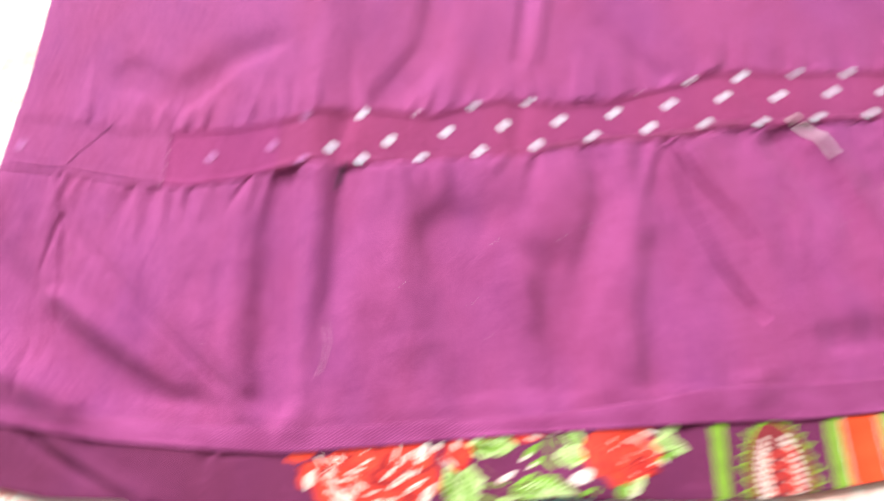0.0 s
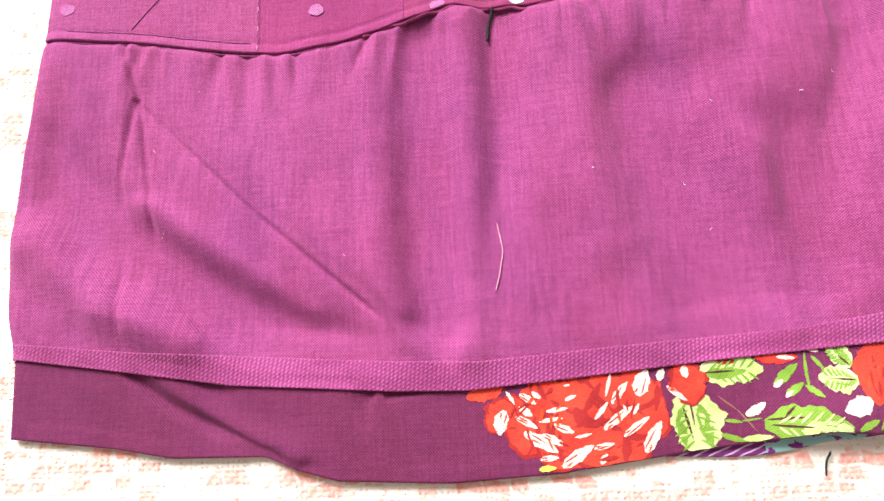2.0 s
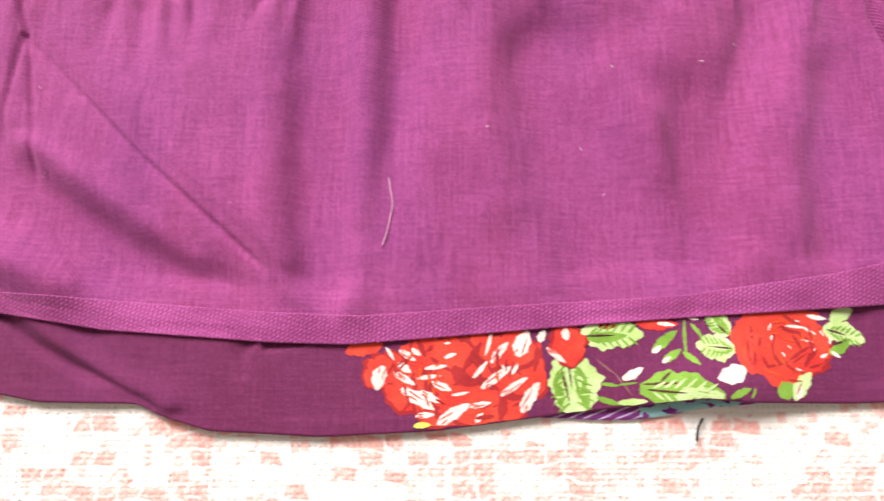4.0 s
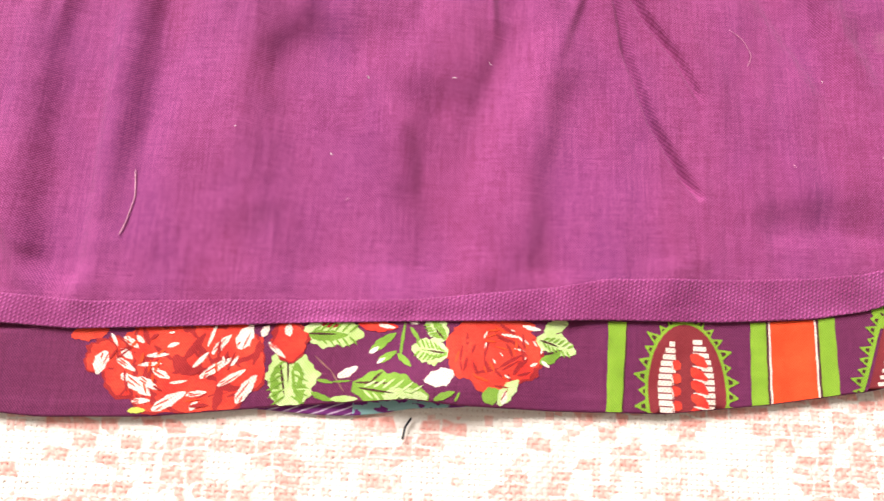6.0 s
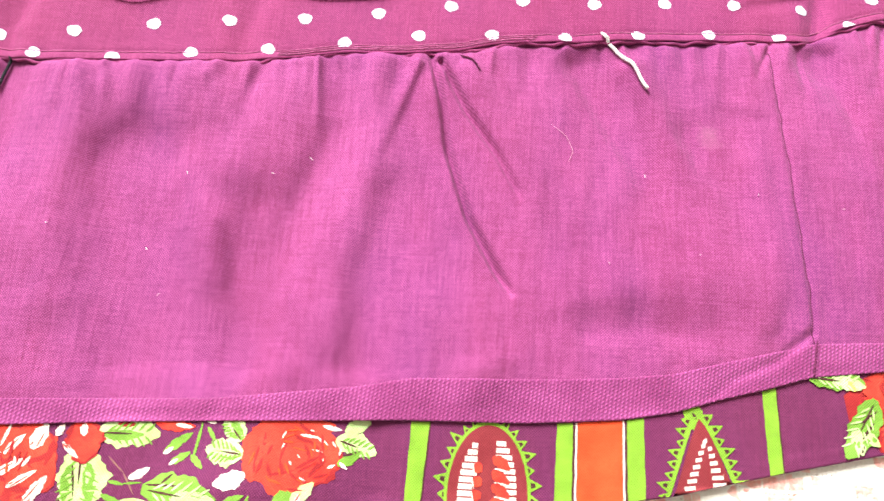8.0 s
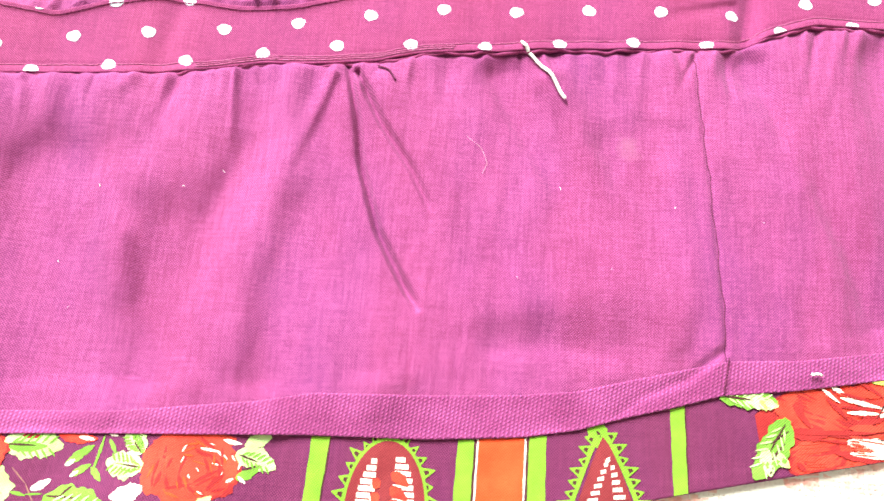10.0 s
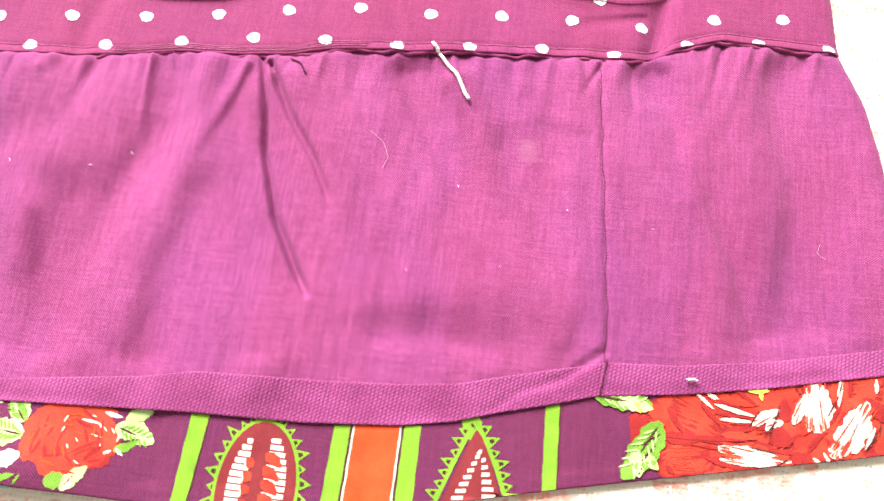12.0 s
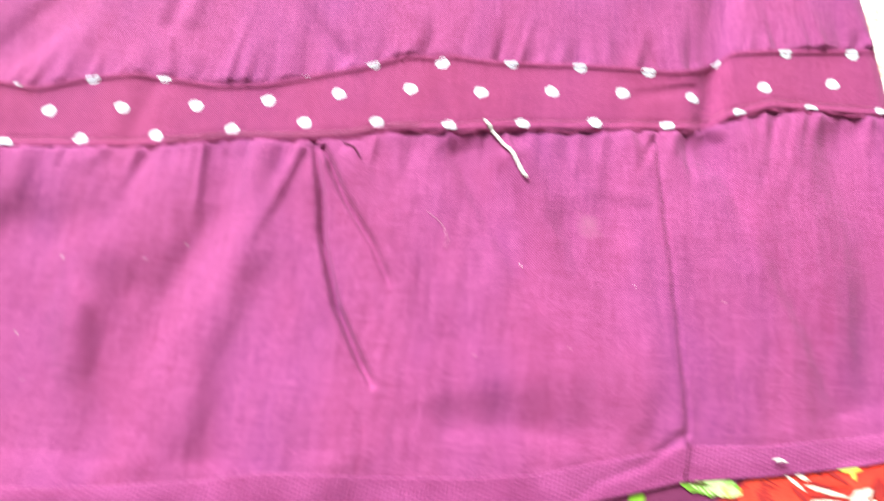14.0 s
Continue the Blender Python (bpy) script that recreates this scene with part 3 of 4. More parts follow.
    return part(name, bm, mat, parent)


tagged(box("floor", -1.9, 1.9, -1.9, 1.9, -0.55, -0.45, M_FLOOR), "unseen grey floor of the added room", "floor", kind="structure")
tagged(box("ceiling", -1.9, 1.9, -1.9, 1.9, 2.2, 2.3, M_WALL), "unseen beige ceiling added to shape the light", "ceiling", kind="structure")
tagged(box("wall_south", -1.75, 1.75, -1.9, -1.75, -0.45, 2.2, M_WALL), "unseen beige wall added to shape the light", "wall", kind="structure")
tagged(box("wall_west", -1.9, -1.75, -1.9, 1.9, -0.45, 2.2, M_WALL), "unseen beige wall added to shape the light", "wall", kind="structure")
tagged(box("wall_east", 1.75, 1.9, -1.9, 1.9, -0.45, 2.2, M_WALL), "unseen beige wall added to shape the light", "wall", kind="structure")
# made-up opening in the added wall, behind the lamp
WX0, WX1, WZ0, WZ1 = -1.58, -0.02, 0.74, 2.10
bm = bmesh.new()
for x0, x1, z0, z1 in ((-1.75, WX0, -0.45, 2.2), (WX1, 1.75, -0.45, 2.2), (WX0, WX1, -0.45, WZ0), (WX0, WX1, WZ1, 2.2)):
    g = bmesh.ops.create_cube(bm, size=1.0)["verts"]
    bmesh.ops.scale(bm, vec=(x1 - x0, 0.15, z1 - z0), verts=g)
    bmesh.ops.translate(bm, vec=((x0 + x1) / 2, 1.825, (z0 + z1) / 2), verts=g)
tagged(part("wall_north", bm, M_WALL, None), "unseen beige wall added with an opening behind the lamp", "wall", kind="structure")

# ---- the bed and its cover ----
bed = tagged(new("bed"), "low bed under the woven cover", "bed")
box("mattress", -0.80, 0.92, -0.72, 0.80, -0.30, -0.012, M_UNDER, bed, 0.03)
box("base", -0.78, 0.90, -0.70, 0.78, -0.45, -0.30, M_FLOOR, bed, 0.01)
cover = tagged(new("bed_cover"), "cream woven cotton bed cover with salmon-pink blocks", "bed cover")
box("ground_cloth", -0.84, 0.96, -0.76, 0.84, -0.0045, -0.00076, M_HOLE, cover, 0.0012)


def weave(name, x0, x1, y0, y1, step, skip):
    """Crossing yarns, over and under by turns, in one mesh."""
    verts, faces = [], []
    xs, ys = np.arange(x0, x1, step), np.arange(y0, y1, step)
    rng = np.random.RandomState(11)
    for turn in (0, 1):
        lines, runs = (xs, ys) if turn == 0 else (ys, xs)
        for i, c in enumerate(lines):
            wob, wide = rng.uniform(-0.10, 0.10) * step, rng.choice([0.36, 0.40, 0.43, 0.50]) * step
            last = None
            slip = rng.rand(97)
            n = len(runs) * 2
            for j in range(n):
                r = runs[0] + (j + 0.5) * step / 2
                ph = (j // 2 + i + turn) % 2 if slip[(j // 2) % 97] < 0.93 else turn
                lift = (0.045 if ph else -0.035) * step * (1.0 if j % 2 else 0.75)
                cc = c + wob + 0.06 * step * math.sin(r * 9 + i * 1.7) + rng.uniform(-0.10, 0.10) * step
                x, y = (cc, r) if turn == 0 else (r, cc)
                if skip(x, y):
                    last = None
                    continue
                k = len(verts)
                for o, zz in ((-wide, 0.0), (-wide * 0.55, 0.09 * step), (wide * 0.55, 0.09 * step), (wide, 0.0)):
                    px, py = (x + o, y) if turn == 0 else (x, y + o)
                    verts.append((px * DM, py * DM, (lift + zz - 0.0066) * DM))
                if last is not None:
                    for q in range(3):
                        f = (last + q, last + q + 1, k + q + 1, k + q)
                        faces.append(f if turn == 0 else f[::-1])
                last = k
    return mesh_object(name, verts, faces, M_CLOTH, cover)


def hidden(x, y):
    return y > HEM(x) + 0.018 and LEFT(y) + 0.018 < x < RIGHT(y) - 0.018


tagged(weave("yarn_layer", -1.38, 2.52, -0.24, 1.68, 0.0100, hidden), "loosely woven cream yarns", kind="stuff")

# ---- the dress ----
dress = tagged(new("dress"), "purple cotton dress with floral hem, laid flat on the cover", "dress")
under = sheet("under_layer", lambda x: HEM(x) - 0.024 * np.exp(-(((x - 0.30) / 0.19) ** 2)) + 0.012 * (1 - np.exp(-(((x - 0.30) / 0.22) ** 2))), lambda x: HEM(x) + 0.06, lambda x, y: 0.002 + 0.002 * soft_noise(x, y, 10.0, 17), M_TEAL, 240, 12, dress, 0.003, -0.05, 0.78, "teal and purple printed inner layer")
border = sheet("floral_border", HEM, lambda x: TIER(x) + 0.06, border_z, M_PLUM, 620, 56, dress, 0.010, label="plum cotton border printed with roses and paisleys")
tier = sheet("lower_tier", TIER, lambda x: BAND_LOW(x) + 0.02, tier_z, M_PURPLE, 860, 260, dress, 0.007, label="gathered purple cotton tier with creases")
tape = sheet("hem_tape", lambda x: TIER(x) - 0.001, TAPE, lambda x, y: tier_z(x, y) + 0.0015 + 0.0004 * soft_noise(x, y, 40.0, 19), M_TAPE, 860, 24, dress, 0.0036, label="purple twill tape sewn along the tier's edge")
band = sheet("polka_dot_band", BAND_LOW, BAND_TOP, band_z, M_BAND, 620, 60, dress, 0.006, x0=-0.355, label="crimson-purple band with white dots")
patch = sheet("band_end", BAND_LOW, BAND_TOP, lambda x, y: band_z(x, y) + 0.002, M_PURPLE, 150, 60, dress, 0.014, x1=-0.660, label="plain purple end of the band")
faded = sheet("faded_band", BAND_LOW, BAND_TOP, lambda x, y: band_z(x, y) + 0.001, M_MID, 90, 60, dress, 0.014, x0=-0.665, x1=-0.350, label="faded stretch of the band with worn dots")
upper = sheet("upper_skirt", lambda x: BAND_TOP(x) - 0.02, lambda x: 2.25 + 0 * x, lambda x, y: upper_z(x, y), M_PURPLE, 520, 190, dress, 0.012, label="gathered purple cotton upper skirt")

# dots of the band
DOT_MID = curve("-.37,1.026 -.201,1.029 -.036,1.047 .132,1.085 .305,1.109 .471,1.135 .637,1.165 .808,1.191 .975,1.219 1.144,1.221 1.31,1.239 1.478,1.251 1.644,1.257 1.808,1.293 1.972,1.322 2.1,1.34", 0.02)


def dot(x, y, mat, rx=0.0160, ry=0.0138, turn=0.0):
    """A printed spot that follows the cloth and ends at the seams."""
    verts, faces, n = [], [], 18
    for ring, f in ((0, 0.0), (1, 0.55), (2, 1.0)):
        for k in range(n):
            q = 2 * math.pi * k / n
            wob = 1 + 0.06 * math.sin(3 * q + x * 40) + 0.04 * math.sin(5 * q + y * 60)
            px, py = f * rx * wob * math.cos(q), f * ry * wob * math.sin(q)
            px, py = x + px * math.cos(turn) - py * math.sin(turn), y + px * math.sin(turn) + py * math.cos(turn)
            py = min(max(py, float(BAND_LOW(px)) + 0.0015), float(BAND_TOP(px)) - 0.0015)
            verts.append((px, py))
    p = np.array(verts)
    z = band_z(p[:, 0], p[:, 1]) + (0.0010 if x > -0.34 else 0.0032)
    for r in range(2):
        for k in range(n):
            m = (k + 1) % n
            faces.append((r * n + k, (r + 1) * n + k, (r + 1) * n + m, r * n + m))
    mesh_object("dot", (np.c_[p, z] * DM).tolist(), faces, mat, band)


DOT_LOW = curve("-.45,.975 -.11,.985 .06,.992 .231,1.019 .401,1.045 .567,1.081 .738,1.109 .91,1.122 1.078,1.128 1.243,1.144 1.406,1.164 1.57,1.17 1.74,1.215 1.9,1.243 2.1,1.255", 0.02)
DOT_HIGH = curve("-.281,1.129 -.116,1.140 .05,1.155 .213,1.179 .384,1.202 .547,1.221 .71,1.243 .873,1.278 1.04,1.300 1.2,1.305 1.37,1.311 1.53,1.312 1.70,1.370 1.86,1.395 2.02,1.410", 0.02)
for row, (first, pitch, line) in enumerate(((-0.448, 0.1686, DOT_LOW), (-0.369, 0.1673, DOT_MID), (-0.281, 0.1650, DOT_HIGH))):
    for i in range(16):
        x = first + pitch * i
        y = float(line(x))
        inside = float(BAND_LOW(x)) - 0.012 < y < float(BAND_TOP(x)) + 0.012
        if inside and x > -0.42 and x < float(RIGHT(y)) - 0.012:
            dot(x, y, M_FAINT if x < -0.27 else M_DOT, turn=0.3 * math.sin(i * 2.3 + row))
dot(-0.537, 0.985, M_FAINT)
dot(-1.083, 1.022, M_FAINT)


# stitches: short threads pressed into the cloth along the seams
def stitches(name, line, x0, x1, off, height, mat, parent, step=0.013, radius=0.0016):
    verts, faces = [], []
    x = x0
    rng = np.random.RandomState(3)
    while x < x1:
        n = 4
        k0 = len(verts)
        for i in range(n):
            px = x + step * 0.9 * i / (n - 1)
            py = float(line(px)) + off + rng.uniform(-0.0012, 0.0012)
            z = float(height(np.array(px), np.array(py)))
            up = 0.0010 * math.sin(math.pi * (0.15 + 0.7 * i / (n - 1)))
            for oy, oz in ((-radius, 0.0), (-radius * 0.4, radius), (radius * 0.4, radius), (radius, 0.0)):
                verts.append((px * DM, (py + oy) * DM, (z + up + oz) * DM))
            if i:
                b = k0 + i * 4
                for q in range(3):
                    faces.append((b - 4 + q, b + q, b + q + 1, b - 3 + q))
        x += step
    return tagged(mesh_object(name, verts, faces, mat, parent), kind="stuff")


stitches("stitching", BAND_LOW, -0.30, 2.08, 0.020, band_z, M_CHAIN, band)
stitches("stitching", BAND_TOP, -0.64, 2.05, -0.010, band_z, M_BAND, band)
stitches("stitching", BAND_LOW, 0.42, 1.00, 0.008, band_z, M_CHAIN, band, 0.010, 0.0020)
stitches("stitching", BAND_LOW, 0.42, 1.00, 0.014, band_z, M_CHAIN, band, 0.009, 0.0016)
stitches("stitching", BAND_LOW, -1.08, -0.68, 0.022, lambda x, y: band_z(x, y) + 0.002, M_STITCH, patch)


# ---- prints on the border ----
COUNT, FIRST = [0], [0]


def on_border(p, lift):
    x = p[:, 0]
    y = np.clip(p[:, 1], HEM(x) + 0.0008, TIER(x) + 0.05)
    x = np.clip(x, LEFT(y) + 0.003, RIGHT(y) - 0.003)
    return np.c_[x, y, border_z(x, y) + lift] * DM


def petal(kind, mat, x0, y0, x1, y1, width):
    """A printed petal, leaf or stroke from its base to its tip, with an uneven edge."""
    if mat == R and width > 0.05 and kind == "rose":
        gx, gy = 0.05 * (x1 - x0), 0.05 * (y1 - y0)
        petal("outline", D, x0 - gx, y0 - gy, x1 + gx, y1 + gy, width + 0.009)
    if mat == W and kind == "rose":
        width *= 0.95
    COUNT[0] += 1
    k = COUNT[0]
    a, b = np.array([x0, y0]), np.array([x1, y1])
    d = b - a
    size = np.hypot(*d)
    side = np.array([-d[1], d[0]]) / (size + 1e-9)
    n, m = (15, 5) if size < 0.06 else (29, 7)
    pts, faces = [], []
    for i in range(n):
        s = i / (n - 1)
        w = math.sin(math.pi * min(0.985, max(0.02, s)) ** 0.85) ** 0.62 * width / 2
        rough = 1 + 0.10 * math.sin(k * 1.7 + s * 17) + 0.07 * math.sin(k + s * 39)
        bend = 0.10 * width * math.sin(k * 2.1) * math.sin(math.pi * s)
        for j in range(m):
            u = (j / (m - 1) * 2 - 1) * w * rough + bend
            pts.append(a + d * s + side * u)
    for i in range(n - 1):
        for j in range(m - 1):
            q = i * m + j
            faces.append((q, q + m, q + m + 1, q + 1))
    lift = 0.0006 + 0.000014 * (k - FIRST[0])
    names = {O: "petal", R: "petal", C: "petal", D: "petal_shade", W: "highlight", G: "leaf", L: "leaf", Y: "leaf", V: "vein", T: "stem", K: "paisley", B: "scallop"}
    mesh_object(names[mat], on_border(np.array(pts), lift).tolist(), faces, mat, border)
    if mat == W and kind == "rose" and width > 0.010 and size > 0.03:
        for f in (-0.2, 0.22):
            o = side * f * width
            p, q = a + d * (0.02 + abs(f) * 0.3) + o, a + d * (0.52 + 0.25 * math.sin(k + 9 * f)) + o * 0.7
            petal("stroke", R, p[0], p[1], q[0], q[1], 0.0032)


def strokes(mat, cx, cy, rx, ry, count, length, width, seed, lean=1.57):
    """Thin curved brush strokes set round a flower's heart."""
    rng = np.random.RandomState(seed)
    for _ in range(count):
        q, f = rng.uniform(0, 6.28), rng.uniform(0.25, 0.95)
        x, y = cx + rx * f * math.cos(q), cy + ry * f * math.sin(q)
        d = q + lean + rng.uniform(-0.5, 0.5)
        n = length * rng.uniform(0.5, 1.3)
        petal("stroke", mat, x, y, x + n * math.cos(d), y + n * math.sin(d), width * rng.uniform(0.6, 1.4))


def veins(x0, y0, x1, y1, width, mat):
    """A leaf's short dark rib and its fine side veins."""
    dx, dy = x1 - x0, y1 - y0
    n = math.hypot(dx, dy)
    for s in (0.16, 0.28, 0.40, 0.52, 0.64, 0.76):
        for side in (-1, 1):
            reach = 0.42 * width * math.sin(math.pi * s) ** 0.7
            bx, by = x0 + s * dx - side * dy / n * reach * 0.2, y0 + s * dy + side * dx / n * reach * 0.2
            petal("vein", mat, bx, by, bx + 0.14 * dx - side * dy / n * reach * 0.8, by + 0.14 * dy + side * dx / n * reach * 0.8, 0.0042)
    petal("vein", V, x0 + 0.08 * dx, y0 + 0.08 * dy, x0 + 0.55 * dx, y0 + 0.55 * dy, 0.0036)


def hatch(mat, x0, y0, x1, y1, width, count, seed):
    """Fine parallel brush lines that run in from both ends of a petal."""
    rng = np.random.RandomState(seed)
    dx, dy = x1 - x0, y1 - y0
    n = math.hypot(dx, dy)
    for i in range(count):
        off = (rng.rand() - 0.5) * 0.8 * width
        far = rng.uniform(0.12, 0.34)
        s = 0.02 if i % 2 else 0.98
        e = s + far if i % 2 else s - far
        ox, oy = -dy / n * off, dx / n * off
        petal("stroke", mat, x0 + s * dx + ox, y0 + s * dy + oy, x0 + e * dx + ox * 0.9, y0 + e * dy + oy * 0.9, 0.0034)


def stripe(name, mat, top0, top1, low0, low1, lift=0.0008):
    """An upright printed stripe from the tape down to the hem."""
    pts, faces, n, m = [], [], 13, 4
    for i in range(n):
        s = i / (n - 1)
        a, b = top0 + (low0 - top0) * s, top1 + (low1 - top1) * s
        a += 0.0006 * math.sin(s * 23 + a * 50)
        b += 0.0006 * math.sin(s * 19 + b * 70)
        for j in range(m):
            x = a + (b - a) * j / (m - 1)
            pts.append((x, float(TIER(x)) + 0.02 + (float(HEM(x)) - float(TIER(x)) - 0.02) * s))
    for i in range(n - 1):
        for j in range(m - 1):
            q = i * m + j
            faces.append((q, q + m, q + m + 1, q + 1))
    mesh_object(name, on_border(np.array(pts), lift).tolist(), faces, mat, border)


rose_a, sprig, rose_b, rose_c, paisley = "rose", "sprig", "rose", "rose", "paisley"
stripe("stripe", B, 0.778, 0.815, 0.772, 0.802)
stripe("stripe_edge", V, 0.815, 0.818, 0.802, 0.805)
stripe("stripe", B, 1.066, 1.098, 1.061, 1.095)
stripe("stripe_edge", V, 1.098, 1.102, 1.095, 1.099)
stripe("stripe_edge", W, 1.103, 1.107, 1.100, 1.104)
stripe("stripe", O, 1.107, 1.196, 1.104, 1.196)
stripe("stripe_edge", W, 1.196, 1.2, 1.196, 1.2)
stripe("stripe_edge", V, 1.201, 1.205, 1.201, 1.205)
stripe("stripe", B, 1.205, 1.238, 1.205, 1.240)
stripe("stripe", B, 1.484, 1.513, 1.490, 1.518)
stripe("stripe_edge", V, 1.513, 1.516, 1.518, 1.521)

# the tall paisley
CX, CY, RX, RY = 0.932, 0.120, 0.078, 0.132


def tooth(ax, ay, bx, by, tx, ty):
    """A pointed lime scallop on a base line, with a small dark dash inside."""
    a, b, t = np.array([ax, ay]), np.array([bx, by]), np.array([tx, ty])
    rows = [a + (b - a) * u + (t - (a + b) / 2) * h for h in (0.0, 0.5, 1.0) for u in ((0.5 + (w - 0.5) * (1.06 - h)) for w in (0.0, 0.5, 1.0))]
    mesh_object("scallop", on_border(np.array(rows), 0.0012).tolist(), [(i * 3 + j, i * 3 + j + 3, i * 3 + j + 4, i * 3 + j + 1) for i in range(2) for j in range(2)], B, border)
    mid, out = (a + b) / 2, t - (a + b) / 2
    side = (b - a) * 0.16
    dash = [mid + out * 0.36 - side, mid + out * 0.36 + side, mid + out * 0.62 + side * 0.6, mid + out * 0.62 - side * 0.6]
    mesh_object("vein", on_border(np.array(dash), 0.0017).tolist(), [(0, 1, 2, 3)], V, border)


def teeth(line, count, out, lean=0.10):
    """Scallops side by side along a line given as a function of 0 to 1."""
    for i in range(count):
        s0, s1 = i / count, (i + 1) / count
        (ax, ay), (bx, by) = line(s0 - 0.12 / count), line(s1 + 0.12 / count)
        dx, dy = bx - ax, by - ay
        n = math.hypot(dx, dy)
        reach = out * (1 + 0.22 * math.sin(i * 2.4))
        tooth(ax, ay, bx, by, (ax + bx) / 2 + dy / n * reach + lean * dx, (ay + by) / 2 - dx / n * reach + lean * dy)


teeth(lambda s: (CX + 0.074 * math.cos(radians(212 - 244 * s)) , CY + 0.128 * math.sin(radians(212 - 244 * s))), 20, -0.029)


def ellipse(name, mat, cx, cy, rx, ry, lift, pinch=0.0):
    pts, faces, n = [], [], 40
    for f in (0.0, 0.25, 0.5, 0.75, 1.0):
        for k in range(n):
            q = 2 * math.pi * k / n
            narrow = 1 - pinch * max(0.0, math.sin(q)) ** 1.5
            pts.append((cx + f * rx * math.cos(q) * narrow, cy + f * ry * math.sin(q)))
    for r in range(4):
        for k in range(n):
            m = (k + 1) % n
            faces.append((r * n + k, (r + 1) * n + k, (r + 1) * n + m, r * n + m))
    mesh_object(name, on_border(np.array(pts), lift).tolist(), faces, mat, border)


ellipse("scallop", B, CX, CY, RX + 0.006, RY + 0.007, 0.0019)
ellipse("paisley", K, CX, CY, RX, RY, 0.0022)
COUNT[0], FIRST[0] = 90, -100


def bar(mat, x0, x1, y, h, name="rung", slope=0.0):
    pts = [(x0 + (x1 - x0) * i / 3, y + slope * (i / 3) + s * h / 2) for s in (-1, 1) for i in range(4)]
    mesh_object(name, on_border(np.array(pts), 0.0025).tolist(), [(i, i + 1, i + 5, i + 4) for i in range(3)], mat, border)


for i in range(12):
    y = 0.212 - i * 0.0128
    reach = math.sqrt(max(0.0, 1 - ((y - CY) / (RY * 0.84)) ** 2))
    bar(W, CX - 0.056 * reach - 0.002, CX - 0.022 - 0.008 * (i > 4), y, 0.0100)
    bar(W, CX + 0.030 - 0.016 * (i < 3), CX + 0.052 * reach + 0.004, y + 0.006, 0.0094)
for i in range(5):
    y = 0.180 - i * 0.026
    petal(paisley, R, CX + 0.008, y + 0.012, CX + 0.042, y - 0.010, 0.022)
    petal(paisley, W, CX + 0.012, y - 0.009, CX + 0.040, y - 0.013, 0.004)
    petal(paisley, R, CX - 0.014, y - 0.002, CX - 0.030, y - 0.016, 0.020)
    petal(paisley, W, CX - 0.031, y - 0.002, CX - 0.027, y - 0.022, 0.003)
for i in range(4):
    bar(K, CX - 0.013, CX + 0.007, 0.20 - i * 0.045, 0.046, "paisley")

COUNT[0], FIRST[0] = 20, 0
# the pointed paisley beside the stripes
teeth(lambda s: (1.345 - 0.064 * max(s, 0.0) ** 0.9, 0.290 - 0.165 * s), 8, 0.026)
teeth(lambda s: (1.345 + 0.083 * max(s, 0.0) ** 0.75, 0.294 - 0.160 * s), 8, -0.029)
petal(paisley, B, 1.362, 0.270, 1.322, 0.316, 0.042)
petal(paisley, V, 1.338, 0.300, 1.346, 0.288, 0.006)
pts = [(1.350 - 0.008 * s - (0.060 * s ** 0.9) * (1 - u) * 0.9 + 0.082 * s ** 0.75 * u, 0.290 - 0.165 * s) for s in np.linspace(0, 1, 14) for u in np.linspace(0, 1, 6)]
mesh_object("paisley", on_border(np.array(pts), 0.0022).tolist(), [(i * 6 + j, i * 6 + j + 6, i * 6 + j + 7, i * 6 + j + 1) for i in range(13) for j in range(5)], K, border)
for i in range(7):
    y = 0.236 - i * 0.0135
    bar(W, 1.353 - 0.0065 * i, 1.361 - 0.0040 * i, y, 0.0075, slope=0.003)
    bar(W if i < 6 else R, 1.366 + 0.0015 * i, 1.374 + 0.0052 * i, y - 0.004, 0.0080, slope=0.002)
COUNT[0], FIRST[0] = 90, -100
petal(paisley, W, 1.357, 0.240, 1.364, 0.252, 0.008)

COUNT[0] = 0
FIRST[0] = COUNT[0]
petal(rose_a, R, -0.048, 0.194, -0.156, 0.063, 0.118)
petal(rose_a, R, -0.057, 0.128, -0.106, 0.035, 0.109)
petal(rose_a, R, -0.043, 0.161, -0.006, 0.033, 0.136)
petal(rose_a, R, -0.019, 0.153, 0.065, 0.048, 0.114)
petal(rose_a, R, 0.001, 0.178, 0.106, 0.091, 0.109)
petal(rose_a, R, -0.024, 0.188, 0.102, 0.160, 0.077)
petal(rose_a, R, -0.130, 0.182, -0.015, 0.158, 0.068)
petal(rose_a, R, -0.173, 0.163, -0.151, 0.059, 0.055)
petal(rose_a, R, -0.186, 0.181, -0.254, 0.163, 0.036)
petal(rose_a, R, -0.176, 0.154, -0.213, 0.103, 0.055)
petal(rose_a, W, -0.185, 0.139, -0.196, 0.095, 0.027)
petal(rose_a, D, -0.058, 0.137, -0.020, 0.103, 0.027)
petal(rose_a, D, -0.004, 0.182, -0.042, 0.124, 0.014)
petal(rose_a, D, 0.035, 0.083, 0.028, 0.040, 0.018)
petal(rose_a, D, -0.009, 0.117, -0.058, 0.104, 0.010)
petal(rose_a, D, -0.121, 0.185, -0.106, 0.153, 0.011)
petal(rose_a, D, 0.100, 0.174, 0.092, 0.127, 0.012)
petal(rose_a, D, -0.098, 0.154, -0.057, 0.128, 0.009)
petal(rose_a, W, -0.151, 0.098, -0.091, 0.061, 0.022)
petal(rose_a, W, -0.118, 0.093, -0.079, 0.073, 0.015)
